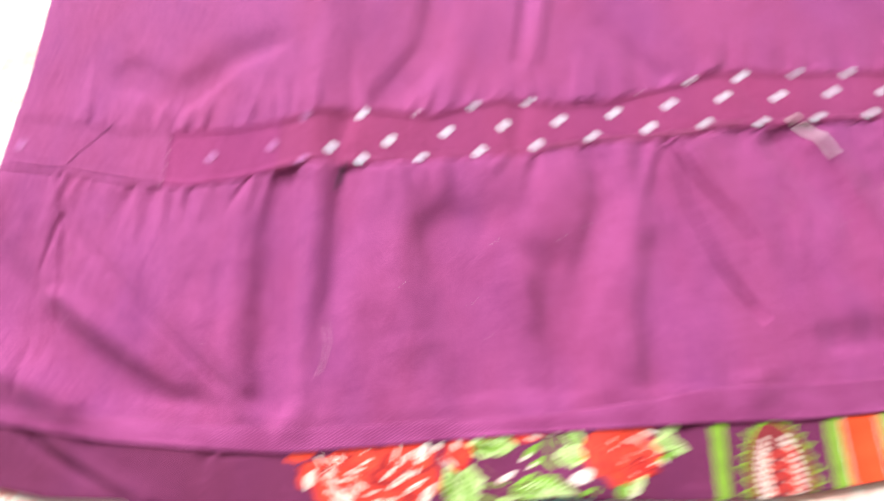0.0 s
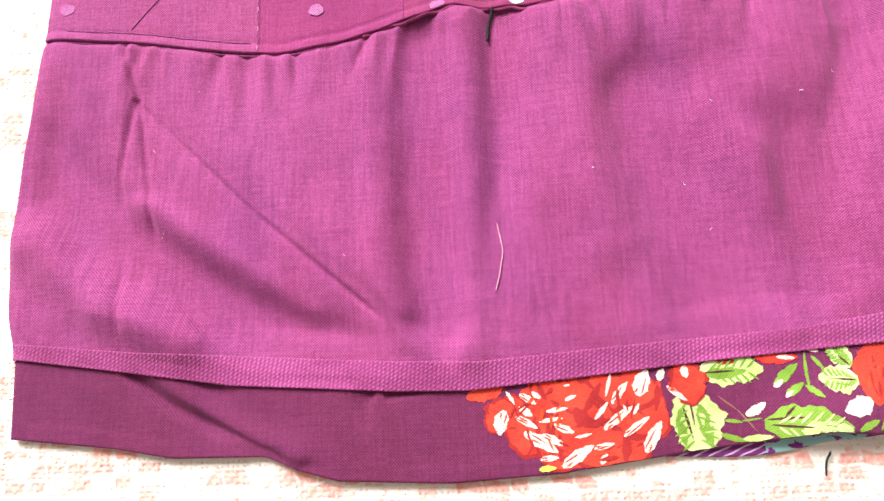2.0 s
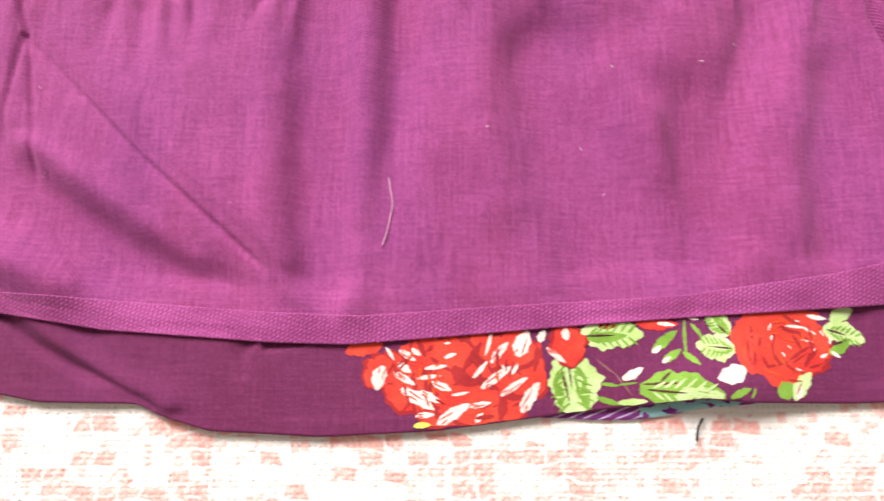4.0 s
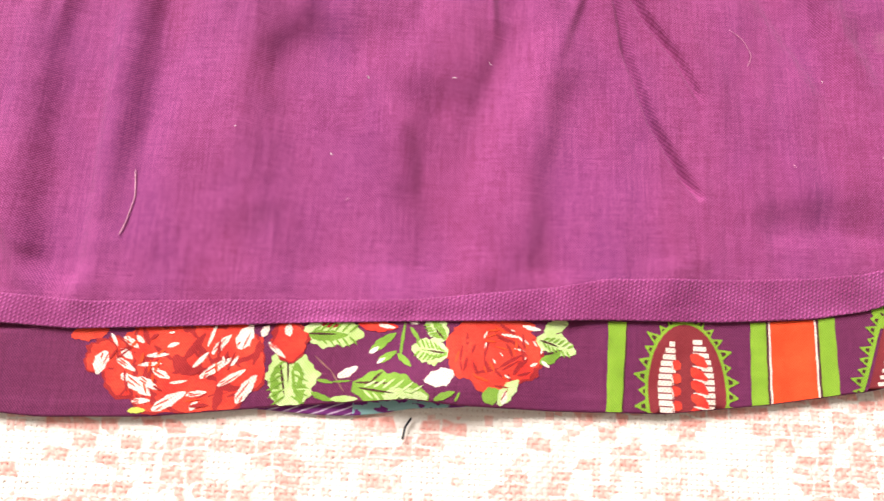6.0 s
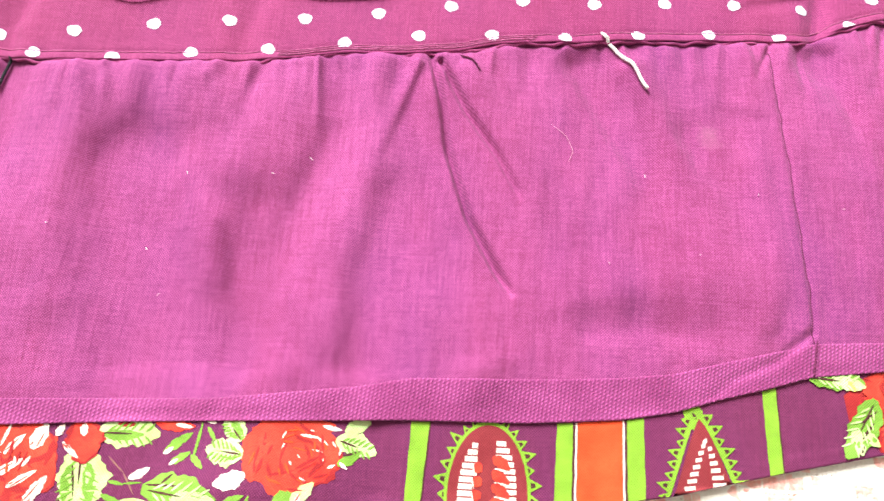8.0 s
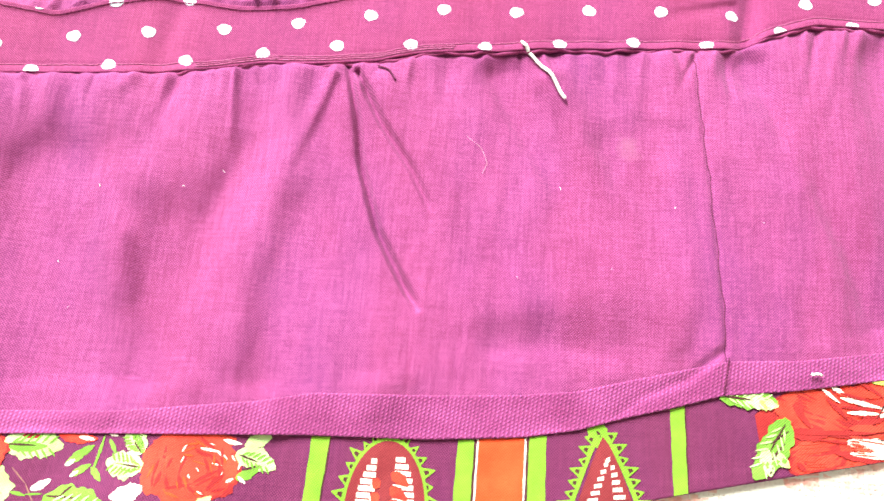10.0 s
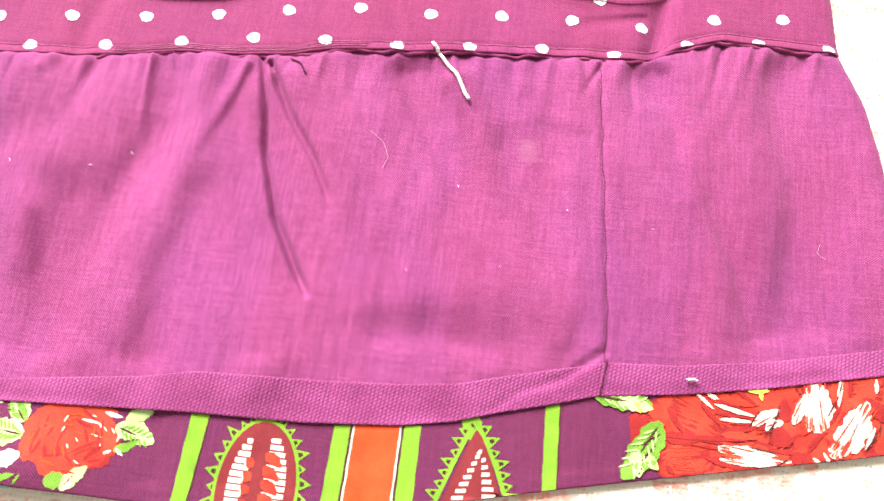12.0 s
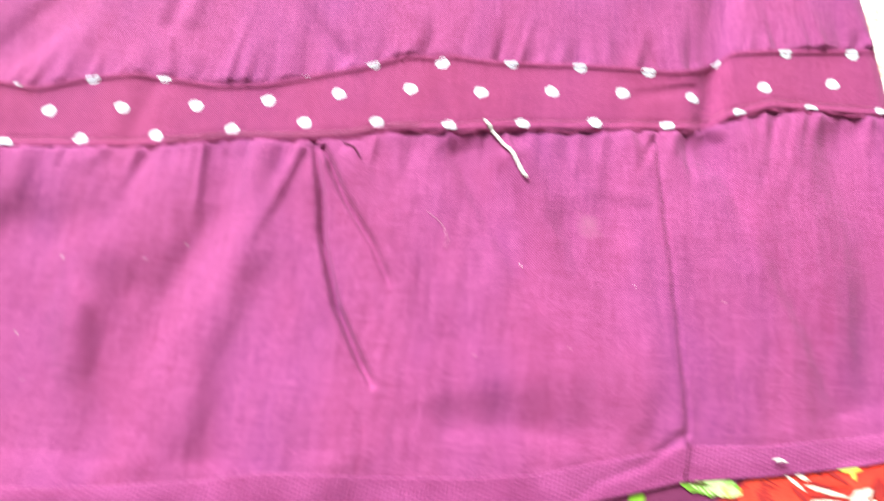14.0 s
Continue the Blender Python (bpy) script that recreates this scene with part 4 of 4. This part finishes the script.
petal(rose_a, W, -0.165, 0.127, -0.126, 0.105, 0.013)
petal(rose_a, W, -0.158, 0.144, -0.134, 0.127, 0.015)
petal(rose_a, W, -0.155, 0.167, -0.126, 0.148, 0.013)
petal(rose_a, W, -0.180, 0.173, -0.165, 0.149, 0.007)
petal(rose_a, W, -0.132, 0.171, -0.116, 0.158, 0.010)
petal(rose_a, W, -0.108, 0.134, -0.068, 0.139, 0.009)
petal(rose_a, W, -0.122, 0.116, -0.078, 0.121, 0.008)
petal(rose_a, W, -0.095, 0.111, -0.060, 0.095, 0.014)
petal(rose_a, W, -0.059, 0.086, -0.027, 0.092, 0.006)
petal(rose_a, W, -0.085, 0.035, -0.027, 0.071, 0.022)
petal(rose_a, W, -0.026, 0.065, 0.011, 0.073, 0.011)
petal(rose_a, W, -0.016, 0.038, -0.003, 0.055, 0.012)
petal(rose_a, W, -0.124, 0.049, -0.091, 0.052, 0.011)
petal(rose_a, W, -0.072, 0.153, -0.051, 0.161, 0.008)
petal(rose_a, W, -0.020, 0.117, 0.006, 0.147, 0.009)
petal(rose_a, W, -0.005, 0.098, 0.051, 0.138, 0.016)
petal(rose_a, W, 0.030, 0.085, 0.079, 0.118, 0.013)
petal(rose_a, W, 0.067, 0.055, 0.100, 0.109, 0.023)
petal(rose_a, W, 0.062, 0.156, 0.083, 0.203, 0.031)
petal(rose_a, W, 0.013, 0.144, 0.045, 0.182, 0.015)
petal(rose_a, W, 0.015, 0.198, 0.003, 0.157, 0.007)
petal(rose_a, W, 0.103, 0.182, 0.114, 0.204, 0.015)
petal(rose_a, W, 0.050, 0.123, 0.063, 0.143, 0.007)
petal(rose_a, R, 0.145, 0.210, 0.163, 0.138, 0.064)
petal(rose_a, W, 0.117, 0.172, 0.151, 0.144, 0.011)
petal(rose_a, W, 0.152, 0.208, 0.155, 0.185, 0.016)
petal(rose_a, D, 0.132, 0.202, 0.122, 0.169, 0.006)
petal(rose_a, Y, -0.128, 0.032, -0.097, 0.034, 0.011)
strokes(D, -0.055, 0.120, 0.13, 0.085, 14, 0.034, 0.006, 1)
strokes(O, -0.050, 0.120, 0.13, 0.080, 10, 0.026, 0.005, 2)
strokes(W, -0.040, 0.120, 0.14, 0.085, 5, 0.018, 0.004, 3)
COUNT[0] = 0
FIRST[0] = COUNT[0]
petal(sprig, L, 0.179, 0.193, 0.297, 0.196, 0.061)
petal(sprig, G, 0.187, 0.191, 0.266, 0.194, 0.020)
petal(sprig, D, 0.214, 0.211, 0.251, 0.212, 0.011)
petal(sprig, L, 0.154, 0.160, 0.165, 0.046, 0.096)
petal(sprig, G, 0.137, 0.129, 0.140, 0.063, 0.020)
petal(sprig, G, 0.173, 0.136, 0.187, 0.060, 0.025)
petal(sprig, V, 0.142, 0.135, 0.155, 0.074, 0.005)
petal(sprig, T, 0.207, 0.151, 0.242, 0.122, 0.003)
petal(sprig, T, 0.239, 0.125, 0.269, 0.084, 0.003)
petal(sprig, G, 0.214, 0.106, 0.245, 0.102, 0.007)
petal(sprig, W, 0.253, 0.114, 0.290, 0.135, 0.016)
petal(sprig, G, 0.244, 0.104, 0.280, 0.108, 0.004)
petal(sprig, G, 0.282, 0.097, 0.427, 0.083, 0.066)
petal(sprig, L, 0.344, 0.086, 0.425, 0.084, 0.036)
petal(sprig, V, 0.288, 0.105, 0.355, 0.107, 0.005)
petal(sprig, V, 0.318, 0.109, 0.339, 0.128, 0.005)
petal(sprig, G, 0.205, 0.082, 0.248, 0.069, 0.011)
petal(sprig, L, 0.243, 0.072, 0.294, 0.075, 0.012)
petal(sprig, G, 0.311, 0.163, 0.359, 0.203, 0.018)
petal(sprig, W, 0.310, 0.162, 0.327, 0.175, 0.009)
petal(sprig, G, 0.327, 0.145, 0.362, 0.168, 0.014)
petal(sprig, W, 0.326, 0.143, 0.341, 0.154, 0.007)
petal(sprig, G, 0.375, 0.224, 0.369, 0.150, 0.006)
petal(sprig, G, 0.364, 0.163, 0.391, 0.140, 0.012)
petal(sprig, G, 0.386, 0.216, 0.405, 0.189, 0.008)
petal(sprig, W, 0.382, 0.228, 0.402, 0.224, 0.007)
petal(sprig, L, 0.460, 0.169, 0.390, 0.176, 0.051)
petal(sprig, G, 0.458, 0.168, 0.410, 0.174, 0.022)
petal(sprig, L, 0.454, 0.194, 0.417, 0.234, 0.040)
petal(sprig, G, 0.456, 0.196, 0.430, 0.229, 0.018)
petal(sprig, W, 0.472, 0.133, 0.417, 0.114, 0.033)
petal(sprig, R, 0.285, 0.218, 0.362, 0.215, 0.022)
petal(sprig, W, 0.324, 0.217, 0.357, 0.213, 0.008)
petal(sprig, G, 0.437, 0.080, 0.476, 0.097, 0.013)
petal(sprig, G, 0.476, 0.079, 0.485, 0.098, 0.005)
veins(0.179, 0.193, 0.297, 0.196, 0.061, G)
veins(0.154, 0.160, 0.165, 0.046, 0.096, G)
veins(0.282, 0.097, 0.427, 0.083, 0.066, L)
veins(0.460, 0.169, 0.390, 0.176, 0.051, G)
veins(0.454, 0.194, 0.417, 0.234, 0.040, G)
COUNT[0] = 0
FIRST[0] = COUNT[0]
petal(rose_b, C, 0.457, 0.178, 0.643, 0.194, 0.121)
petal(rose_b, C, 0.471, 0.213, 0.631, 0.231, 0.056)
petal(rose_b, C, 0.503, 0.129, 0.603, 0.134, 0.071)
petal(rose_b, C, 0.465, 0.142, 0.564, 0.174, 0.081)
petal(rose_b, R, 0.587, 0.126, 0.640, 0.205, 0.051)
petal(rose_b, R, 0.519, 0.114, 0.582, 0.120, 0.035)
petal(rose_b, R, 0.472, 0.195, 0.512, 0.145, 0.030)
petal(rose_b, D, 0.500, 0.164, 0.497, 0.213, 0.008)
petal(rose_b, R, 0.498, 0.165, 0.511, 0.218, 0.006)
petal(rose_b, D, 0.532, 0.160, 0.539, 0.201, 0.009)
petal(rose_b, R, 0.535, 0.162, 0.546, 0.199, 0.005)
petal(rose_b, D, 0.562, 0.148, 0.609, 0.176, 0.007)
petal(rose_b, D, 0.513, 0.135, 0.561, 0.146, 0.006)
petal(rose_b, D, 0.584, 0.201, 0.617, 0.172, 0.007)
petal(rose_b, D, 0.557, 0.205, 0.595, 0.197, 0.006)
petal(rose_b, R, 0.561, 0.132, 0.586, 0.149, 0.012)
petal(rose_b, W, 0.564, 0.212, 0.602, 0.208, 0.006)
petal(rose_b, W, 0.599, 0.207, 0.619, 0.195, 0.006)
petal(rose_b, W, 0.606, 0.231, 0.643, 0.225, 0.009)
petal(rose_b, W, 0.622, 0.153, 0.636, 0.160, 0.006)
petal(rose_b, W, 0.530, 0.203, 0.537, 0.217, 0.004)
petal(rose_b, W, 0.590, 0.186, 0.611, 0.182, 0.003)
petal(rose_b, W, 0.572, 0.222, 0.591, 0.220, 0.004)
petal(rose_b, L, 0.634, 0.207, 0.713, 0.184, 0.043)
petal(rose_b, G, 0.641, 0.160, 0.683, 0.187, 0.021)
petal(rose_b, V, 0.649, 0.176, 0.683, 0.188, 0.005)
petal(rose_b, L, 0.650, 0.221, 0.698, 0.243, 0.027)
petal(rose_b, W, 0.644, 0.165, 0.660, 0.153, 0.007)
petal(rose_b, G, 0.529, 0.088, 0.567, 0.099, 0.032)
petal(rose_b, L, 0.561, 0.077, 0.599, 0.126, 0.027)
petal(rose_b, W, 0.568, 0.078, 0.574, 0.104, 0.012)
petal(rose_b, D, 0.566, 0.086, 0.578, 0.107, 0.003)
strokes(D, 0.560, 0.165, 0.085, 0.060, 20, 0.030, 0.006, 4)
strokes(O, 0.560, 0.165, 0.085, 0.060, 14, 0.022, 0.004, 5)
strokes(W, 0.585, 0.180, 0.070, 0.050, 7, 0.012, 0.003, 6)
veins(0.634, 0.207, 0.713, 0.184, 0.043, G)
COUNT[0] = 0
FIRST[0] = COUNT[0]
petal(rose_c, R, 1.690, 0.320, 2.300, 0.400, 0.250)
petal(rose_c, R, 1.900, 0.420, 2.300, 0.470, 0.160)
petal(rose_c, R, 1.697, 0.361, 1.953, 0.380, 0.109)
petal(rose_c, R, 1.720, 0.278, 1.995, 0.311, 0.088)
petal(rose_c, R, 1.879, 0.375, 2.091, 0.429, 0.140)
petal(rose_c, R, 1.984, 0.323, 2.231, 0.365, 0.099)
petal(rose_c, R, 2.064, 0.447, 2.237, 0.491, 0.104)
petal(rose_c, R, 1.721, 0.258, 1.839, 0.303, 0.062)
petal(rose_c, R, 2.101, 0.399, 2.238, 0.402, 0.114)
petal(rose_c, R, 1.867, 0.415, 2.006, 0.449, 0.062)
petal(rose_c, C, 1.699, 0.367, 1.825, 0.399, 0.057)
petal(rose_c, C, 1.733, 0.335, 1.869, 0.328, 0.036)
petal(rose_c, C, 2.107, 0.468, 2.187, 0.453, 0.062)
petal(rose_c, C, 1.752, 0.267, 1.823, 0.296, 0.031)
petal(rose_c, C, 2.167, 0.498, 2.236, 0.470, 0.067)
hatch(D, 1.692, 0.375, 1.796, 0.341, 0.050, 22, 41)
hatch(D, 1.737, 0.394, 1.859, 0.344, 0.045, 20, 42)
hatch(C, 1.736, 0.289, 1.916, 0.318, 0.045, 24, 43)
hatch(C, 1.749, 0.269, 1.872, 0.275, 0.029, 14, 44)
hatch(D, 2.099, 0.466, 2.174, 0.464, 0.045, 18, 45)
hatch(D, 2.191, 0.467, 2.222, 0.437, 0.034, 10, 46)
hatch(C, 1.949, 0.323, 2.029, 0.389, 0.034, 14, 47)
hatch(D, 1.847, 0.337, 1.938, 0.371, 0.029, 12, 48)
petal(rose_c, D, 1.732, 0.380, 1.766, 0.335, 0.013)
petal(rose_c, D, 1.723, 0.324, 1.802, 0.327, 0.025)
petal(rose_c, D, 1.791, 0.326, 1.907, 0.322, 0.009)
petal(rose_c, C, 1.822, 0.409, 1.920, 0.410, 0.018)
petal(rose_c, D, 1.856, 0.352, 1.921, 0.370, 0.016)
petal(rose_c, D, 1.974, 0.383, 1.971, 0.428, 0.027)
petal(rose_c, D, 1.944, 0.335, 1.972, 0.359, 0.027)
petal(rose_c, D, 1.936, 0.323, 2.017, 0.323, 0.009)
petal(rose_c, D, 2.013, 0.323, 2.065, 0.391, 0.010)
petal(rose_c, D, 2.063, 0.389, 2.089, 0.444, 0.009)
petal(rose_c, D, 1.972, 0.302, 2.024, 0.319, 0.029)
petal(rose_c, D, 2.144, 0.424, 2.214, 0.415, 0.034)
petal(rose_c, D, 2.130, 0.449, 2.180, 0.429, 0.016)
petal(rose_c, D, 2.173, 0.496, 2.193, 0.451, 0.010)
petal(rose_c, D, 2.101, 0.450, 2.108, 0.481, 0.007)
petal(rose_c, D, 1.809, 0.293, 1.907, 0.278, 0.016)
petal(rose_c, D, 2.051, 0.360, 2.080, 0.334, 0.009)
petal(rose_c, D, 2.156, 0.397, 2.146, 0.347, 0.007)
petal(rose_c, D, 1.800, 0.397, 1.841, 0.358, 0.009)
petal(rose_c, C, 1.697, 0.384, 1.728, 0.343, 0.025)
petal(rose_c, C, 1.842, 0.341, 1.915, 0.342, 0.016)
petal(rose_c, D, 1.829, 0.382, 1.903, 0.381, 0.007)
petal(rose_c, D, 1.746, 0.316, 1.916, 0.308, 0.003)
petal(rose_c, D, 1.749, 0.253, 1.838, 0.263, 0.004)
petal(rose_c, D, 1.732, 0.267, 1.749, 0.253, 0.011)
petal(rose_c, W, 2.037, 0.368, 2.032, 0.477, 0.061)
petal(rose_c, W, 1.987, 0.379, 2.019, 0.449, 0.022)
petal(rose_c, W, 2.019, 0.368, 2.021, 0.415, 0.016)
petal(rose_c, W, 2.073, 0.329, 2.141, 0.442, 0.061)
petal(rose_c, W, 2.063, 0.323, 2.079, 0.355, 0.031)
petal(rose_c, W, 1.836, 0.314, 1.983, 0.305, 0.033)
petal(rose_c, W, 1.839, 0.293, 1.938, 0.291, 0.012)
petal(rose_c, W, 1.828, 0.400, 1.913, 0.385, 0.010)
petal(rose_c, W, 1.839, 0.371, 1.908, 0.373, 0.009)
petal(rose_c, W, 1.791, 0.417, 1.827, 0.389, 0.008)
petal(rose_c, W, 1.811, 0.422, 1.838, 0.409, 0.010)
petal(rose_c, W, 1.905, 0.368, 1.960, 0.404, 0.023)
petal(rose_c, W, 1.932, 0.361, 1.967, 0.382, 0.023)
petal(rose_c, W, 2.026, 0.318, 2.042, 0.305, 0.008)
petal(rose_c, W, 2.047, 0.331, 2.062, 0.308, 0.007)
petal(rose_c, D, 1.746, 0.394, 1.750, 0.355, 0.010)
petal(rose_c, D, 1.966, 0.369, 1.953, 0.331, 0.047)
petal(rose_c, D, 1.715, 0.325, 1.895, 0.335, 0.010)
petal(rose_c, D, 2.160, 0.431, 2.228, 0.419, 0.034)
petal(rose_c, D, 1.867, 0.436, 1.915, 0.406, 0.008)
petal(rose_c, D, 2.016, 0.337, 2.058, 0.378, 0.008)
petal(rose_c, V, 1.937, 0.334, 1.958, 0.406, 0.003)
petal(rose_c, V, 1.946, 0.288, 1.982, 0.312, 0.003)
petal(rose_c, V, 2.136, 0.348, 2.164, 0.397, 0.003)
petal(rose_c, D, 1.830, 0.410, 1.889, 0.397, 0.006)
petal(rose_c, D, 1.853, 0.366, 1.900, 0.366, 0.004)
petal(rose_c, W, 2.087, 0.484, 2.079, 0.425, 0.010)
petal(rose_c, W, 2.153, 0.393, 2.130, 0.344, 0.008)
petal(rose_c, W, 2.178, 0.356, 2.186, 0.401, 0.009)
petal(rose_c, W, 2.158, 0.462, 2.159, 0.492, 0.009)
petal(rose_c, W, 2.206, 0.398, 2.223, 0.364, 0.012)
petal(rose_c, D, 2.189, 0.427, 2.199, 0.491, 0.006)
petal(rose_c, Y, 1.896, 0.436, 1.939, 0.440, 0.015)
petal(rose_c, Y, 1.920, 0.443, 1.925, 0.418, 0.009)
petal(rose_c, Y, 2.193, 0.511, 2.206, 0.497, 0.011)
petal(rose_c, G, 1.584, 0.386, 1.701, 0.381, 0.046)
petal(rose_c, L, 1.634, 0.385, 1.702, 0.374, 0.027)
petal(rose_c, Y, 1.666, 0.383, 1.678, 0.364, 0.016)
petal(rose_c, G, 1.719, 0.350, 1.646, 0.231, 0.060)
petal(rose_c, L, 1.670, 0.291, 1.680, 0.238, 0.028)
petal(rose_c, L, 1.691, 0.284, 1.717, 0.257, 0.021)
petal(rose_c, V, 1.683, 0.269, 1.711, 0.303, 0.006)
petal(rose_c, V, 1.682, 0.300, 1.720, 0.327, 0.005)
petal(rose_c, V, 1.678, 0.242, 1.685, 0.258, 0.004)
hatch(R, 2.037, 0.368, 2.032, 0.477, 0.061, 20, 28)
hatch(R, 2.073, 0.329, 2.141, 0.442, 0.061, 20, 31)
hatch(R, 2.063, 0.323, 2.079, 0.355, 0.031, 15, 32)
hatch(R, 1.836, 0.314, 1.983, 0.305, 0.033, 15, 33)
petal(rose_c, V, 1.898, 0.364, 1.921, 0.403, 0.003)
petal(rose_c, V, 1.927, 0.346, 1.956, 0.384, 0.003)
petal(rose_c, V, 1.953, 0.382, 1.960, 0.415, 0.003)
petal(rose_c, V, 1.989, 0.461, 2.004, 0.438, 0.003)
petal(rose_c, V, 1.893, 0.324, 1.974, 0.316, 0.003)
petal(rose_c, V, 1.941, 0.283, 1.982, 0.314, 0.003)
petal(rose_c, V, 2.056, 0.403, 2.082, 0.452, 0.003)
petal(rose_c, V, 2.081, 0.450, 2.088, 0.483, 0.003)
petal(rose_c, V, 2.128, 0.344, 2.160, 0.379, 0.003)
petal(rose_c, V, 2.159, 0.376, 2.165, 0.409, 0.003)
petal(rose_c, V, 2.096, 0.355, 2.118, 0.400, 0.002)
veins(1.584, 0.386, 1.701, 0.381, 0.046, L)
veins(1.719, 0.350, 1.646, 0.231, 0.060, L)

# ---- loose threads and lint ----
def lying(points, height, lift):
    p = np.array(points, float)
    s = np.linspace(0, len(p) - 1, 8 * (len(p) - 1) + 1)
    x, y = np.interp(s, range(len(p)), p[:, 0]), np.interp(s, range(len(p)), p[:, 1])
    k = np.hanning(7) / np.hanning(7).sum()
    x[3:-3], y[3:-3] = np.convolve(x, k, "valid"), np.convolve(y, k, "valid")
    return np.c_[x, y, height(x, y) + lift]


def cloth_z(x, y):
    return np.zeros_like(x) + 0.002


def any_z(x, y):
    return np.where(y > BAND_LOW(x) - 0.004, band_z(x, y), tier_z(x, y))


def loose_thread(points, radius, mat, label, height=any_z, lift=0.006):
    ob = tube("thread", lying(points, height, lift), radius, mat, taper=True)
    return tagged(ob, label, "thread")


loose_thread([(1.150, 1.142), (1.186, 1.099), (1.215, 1.060), (1.242, 1.012), (1.252, 1.000)], 0.0044, M_WHITE, "short white cotton thread hanging from the band's seam", lift=0.008)
loose_thread([(-0.161, 0.972), (-0.172, 0.935), (-0.176, 0.897)], 0.0034, M_BLACK, "short black thread end under the dotted band")
loose_thread([(-0.826, 1.098), (-0.868, 1.055), (-0.914, 0.998), (-0.938, 0.964)], 0.0013, M_STITCH, "thin purple thread lying across the band's end", lift=0.003)
loose_thread([(0.398, 0.045), (0.387, 0.028), (0.383, 0.003)], 0.0022, M_BLACK, "fine dark thread end on the cream cover", cloth_z, 0.004)
loose_thread([(-0.179, 0.497), (-0.170, 0.440), (-0.180, 0.390), (-0.189, 0.362)], 0.0012, M_FIBRE, "pale stray fibre on the purple cloth", lift=0.003)
loose_thread([(1.764, 0.440), (1.780, 0.443), (1.788, 0.440)], 0.0028, M_WHITE, "tiny white lint on the twill tape", lift=0.010)
loose_thread([(0.83, 1.06), (0.86, 1.045), (0.875, 1.02)], 0.0022, M_SEAM, "short dark thread end under the seam", lift=0.004)
_r = np.random.RandomState(21)
for _ in range(16):
    lx, ly = _r.uniform(-1.0, 2.1), _r.uniform(0.35, 0.88)
    q, ln = _r.uniform(0, 6.28), _r.uniform(0.002, 0.005)
    ob = tube("lint", lying([(lx, ly), (lx + ln * math.cos(q), ly + ln * math.sin(q)), (lx + ln * math.cos(q + 0.3) * 1.6, ly + ln * math.sin(q + 0.3) * 1.6)], tier_z, 0.002), 0.0007, M_FIBRE if _r.rand() < 0.6 else M_WHITE, sides=4)
    tagged(ob, "tiny pale speck of lint on purple cotton", "lint", "lint on the dress")
# the sewn line between the two lengths of the tier
line = [(float(np.interp(v, (0.395, 0.499, 0.676, 0.931, 1.135), (1.590, 1.599, 1.584, 1.561, 1.545))) + 0.0022 * math.sin(v * 47) + 0.0012 * math.sin(v * 113), v) for v in np.linspace(1.135, 0.395, 60)]
tagged(tube("upright_seam", lying(line, tier_z, 0.0004), 0.0012, M_SEAM, tier), "dark sewn line across the tier")
tagged(tube("seam_piping", np.array([(x, float(BAND_LOW(x)) - 0.006, float(band_z(np.array(x), np.array(float(BAND_LOW(x))))) - 0.006) for x in np.linspace(-1.10, -0.46, 80)]), 0.0026, M_PURPLE, patch), "narrow purple ridge along the seam")
tagged(tube("upright_seam", lying([(1.601, 0.462), (1.595, 0.425), (1.590, 0.388)], tier_z, 0.0060), 0.0016, M_SEAM, tape), "dark stitches across the tape")
# the narrow ruffled allowance that peeps out under the dotted band, and the stitched join of its lengths
ruffle = [(x, float(BAND_LOW(x)) - 0.004 + 0.0026 * math.sin(x * 61 + 2 * math.sin(x * 17)) + 0.0016 * math.sin(x * 143)) for x in np.linspace(-0.44, 2.08, 420)]
tagged(tube("seam_piping", np.array([(x, y, float(band_z(np.array(x), np.array(float(BAND_LOW(x))))) - 0.0065 + 0.0016 * math.sin(x * 97)) for x, y in ruffle]), 0.0042, M_BAND, band, sides=8), "narrow ruffled crimson edge under the seam")
lx = -0.664
for i in range(11):
    y0 = float(BAND_LOW(lx)) + 0.006 + (float(BAND_TOP(lx)) - float(BAND_LOW(lx)) - 0.012) * i / 11
    pts = [(lx + 0.0015 * math.sin(i * 2.1), y0), (lx + 0.0015 * math.sin(i * 2.1 + 1), y0 + 0.0045), (lx, y0 + 0.009)]
    tube("stitch", [(x, y, float(band_z(np.array(x), np.array(y))) + 0.0024) for x, y in pts], 0.0010, M_STITCH if i % 3 else M_FIBRE, faded, sides=5)
# fine fibres standing off the dress's edges and lying on the cloth
for points, label in (
    ([(2.222, 0.70), (2.243, 0.72), (2.236, 0.745)], "fine pink fibre loose at the dress's side edge"),
    ([(2.226, 0.62), (2.246, 0.613), (2.252, 0.633)], "fine pink fibre loose at the dress's side edge"),
    ([(2.07, 0.74), (2.05, 0.752), (2.058, 0.775)], "curled pink fibre on the purple cloth"),
    ([(1.04, 0.905), (1.075, 0.88), (1.09, 0.845), (1.08, 0.82)], "long faint fibre on the purple cloth"),
):
    loose_thread(points, 0.00045, M_FIBRE, label, height=lambda x, y: np.where(x > RIGHT(y) - 0.004, 0.012, any_z(np.minimum(x, RIGHT(y) - 0.004), y)), lift=0.003)
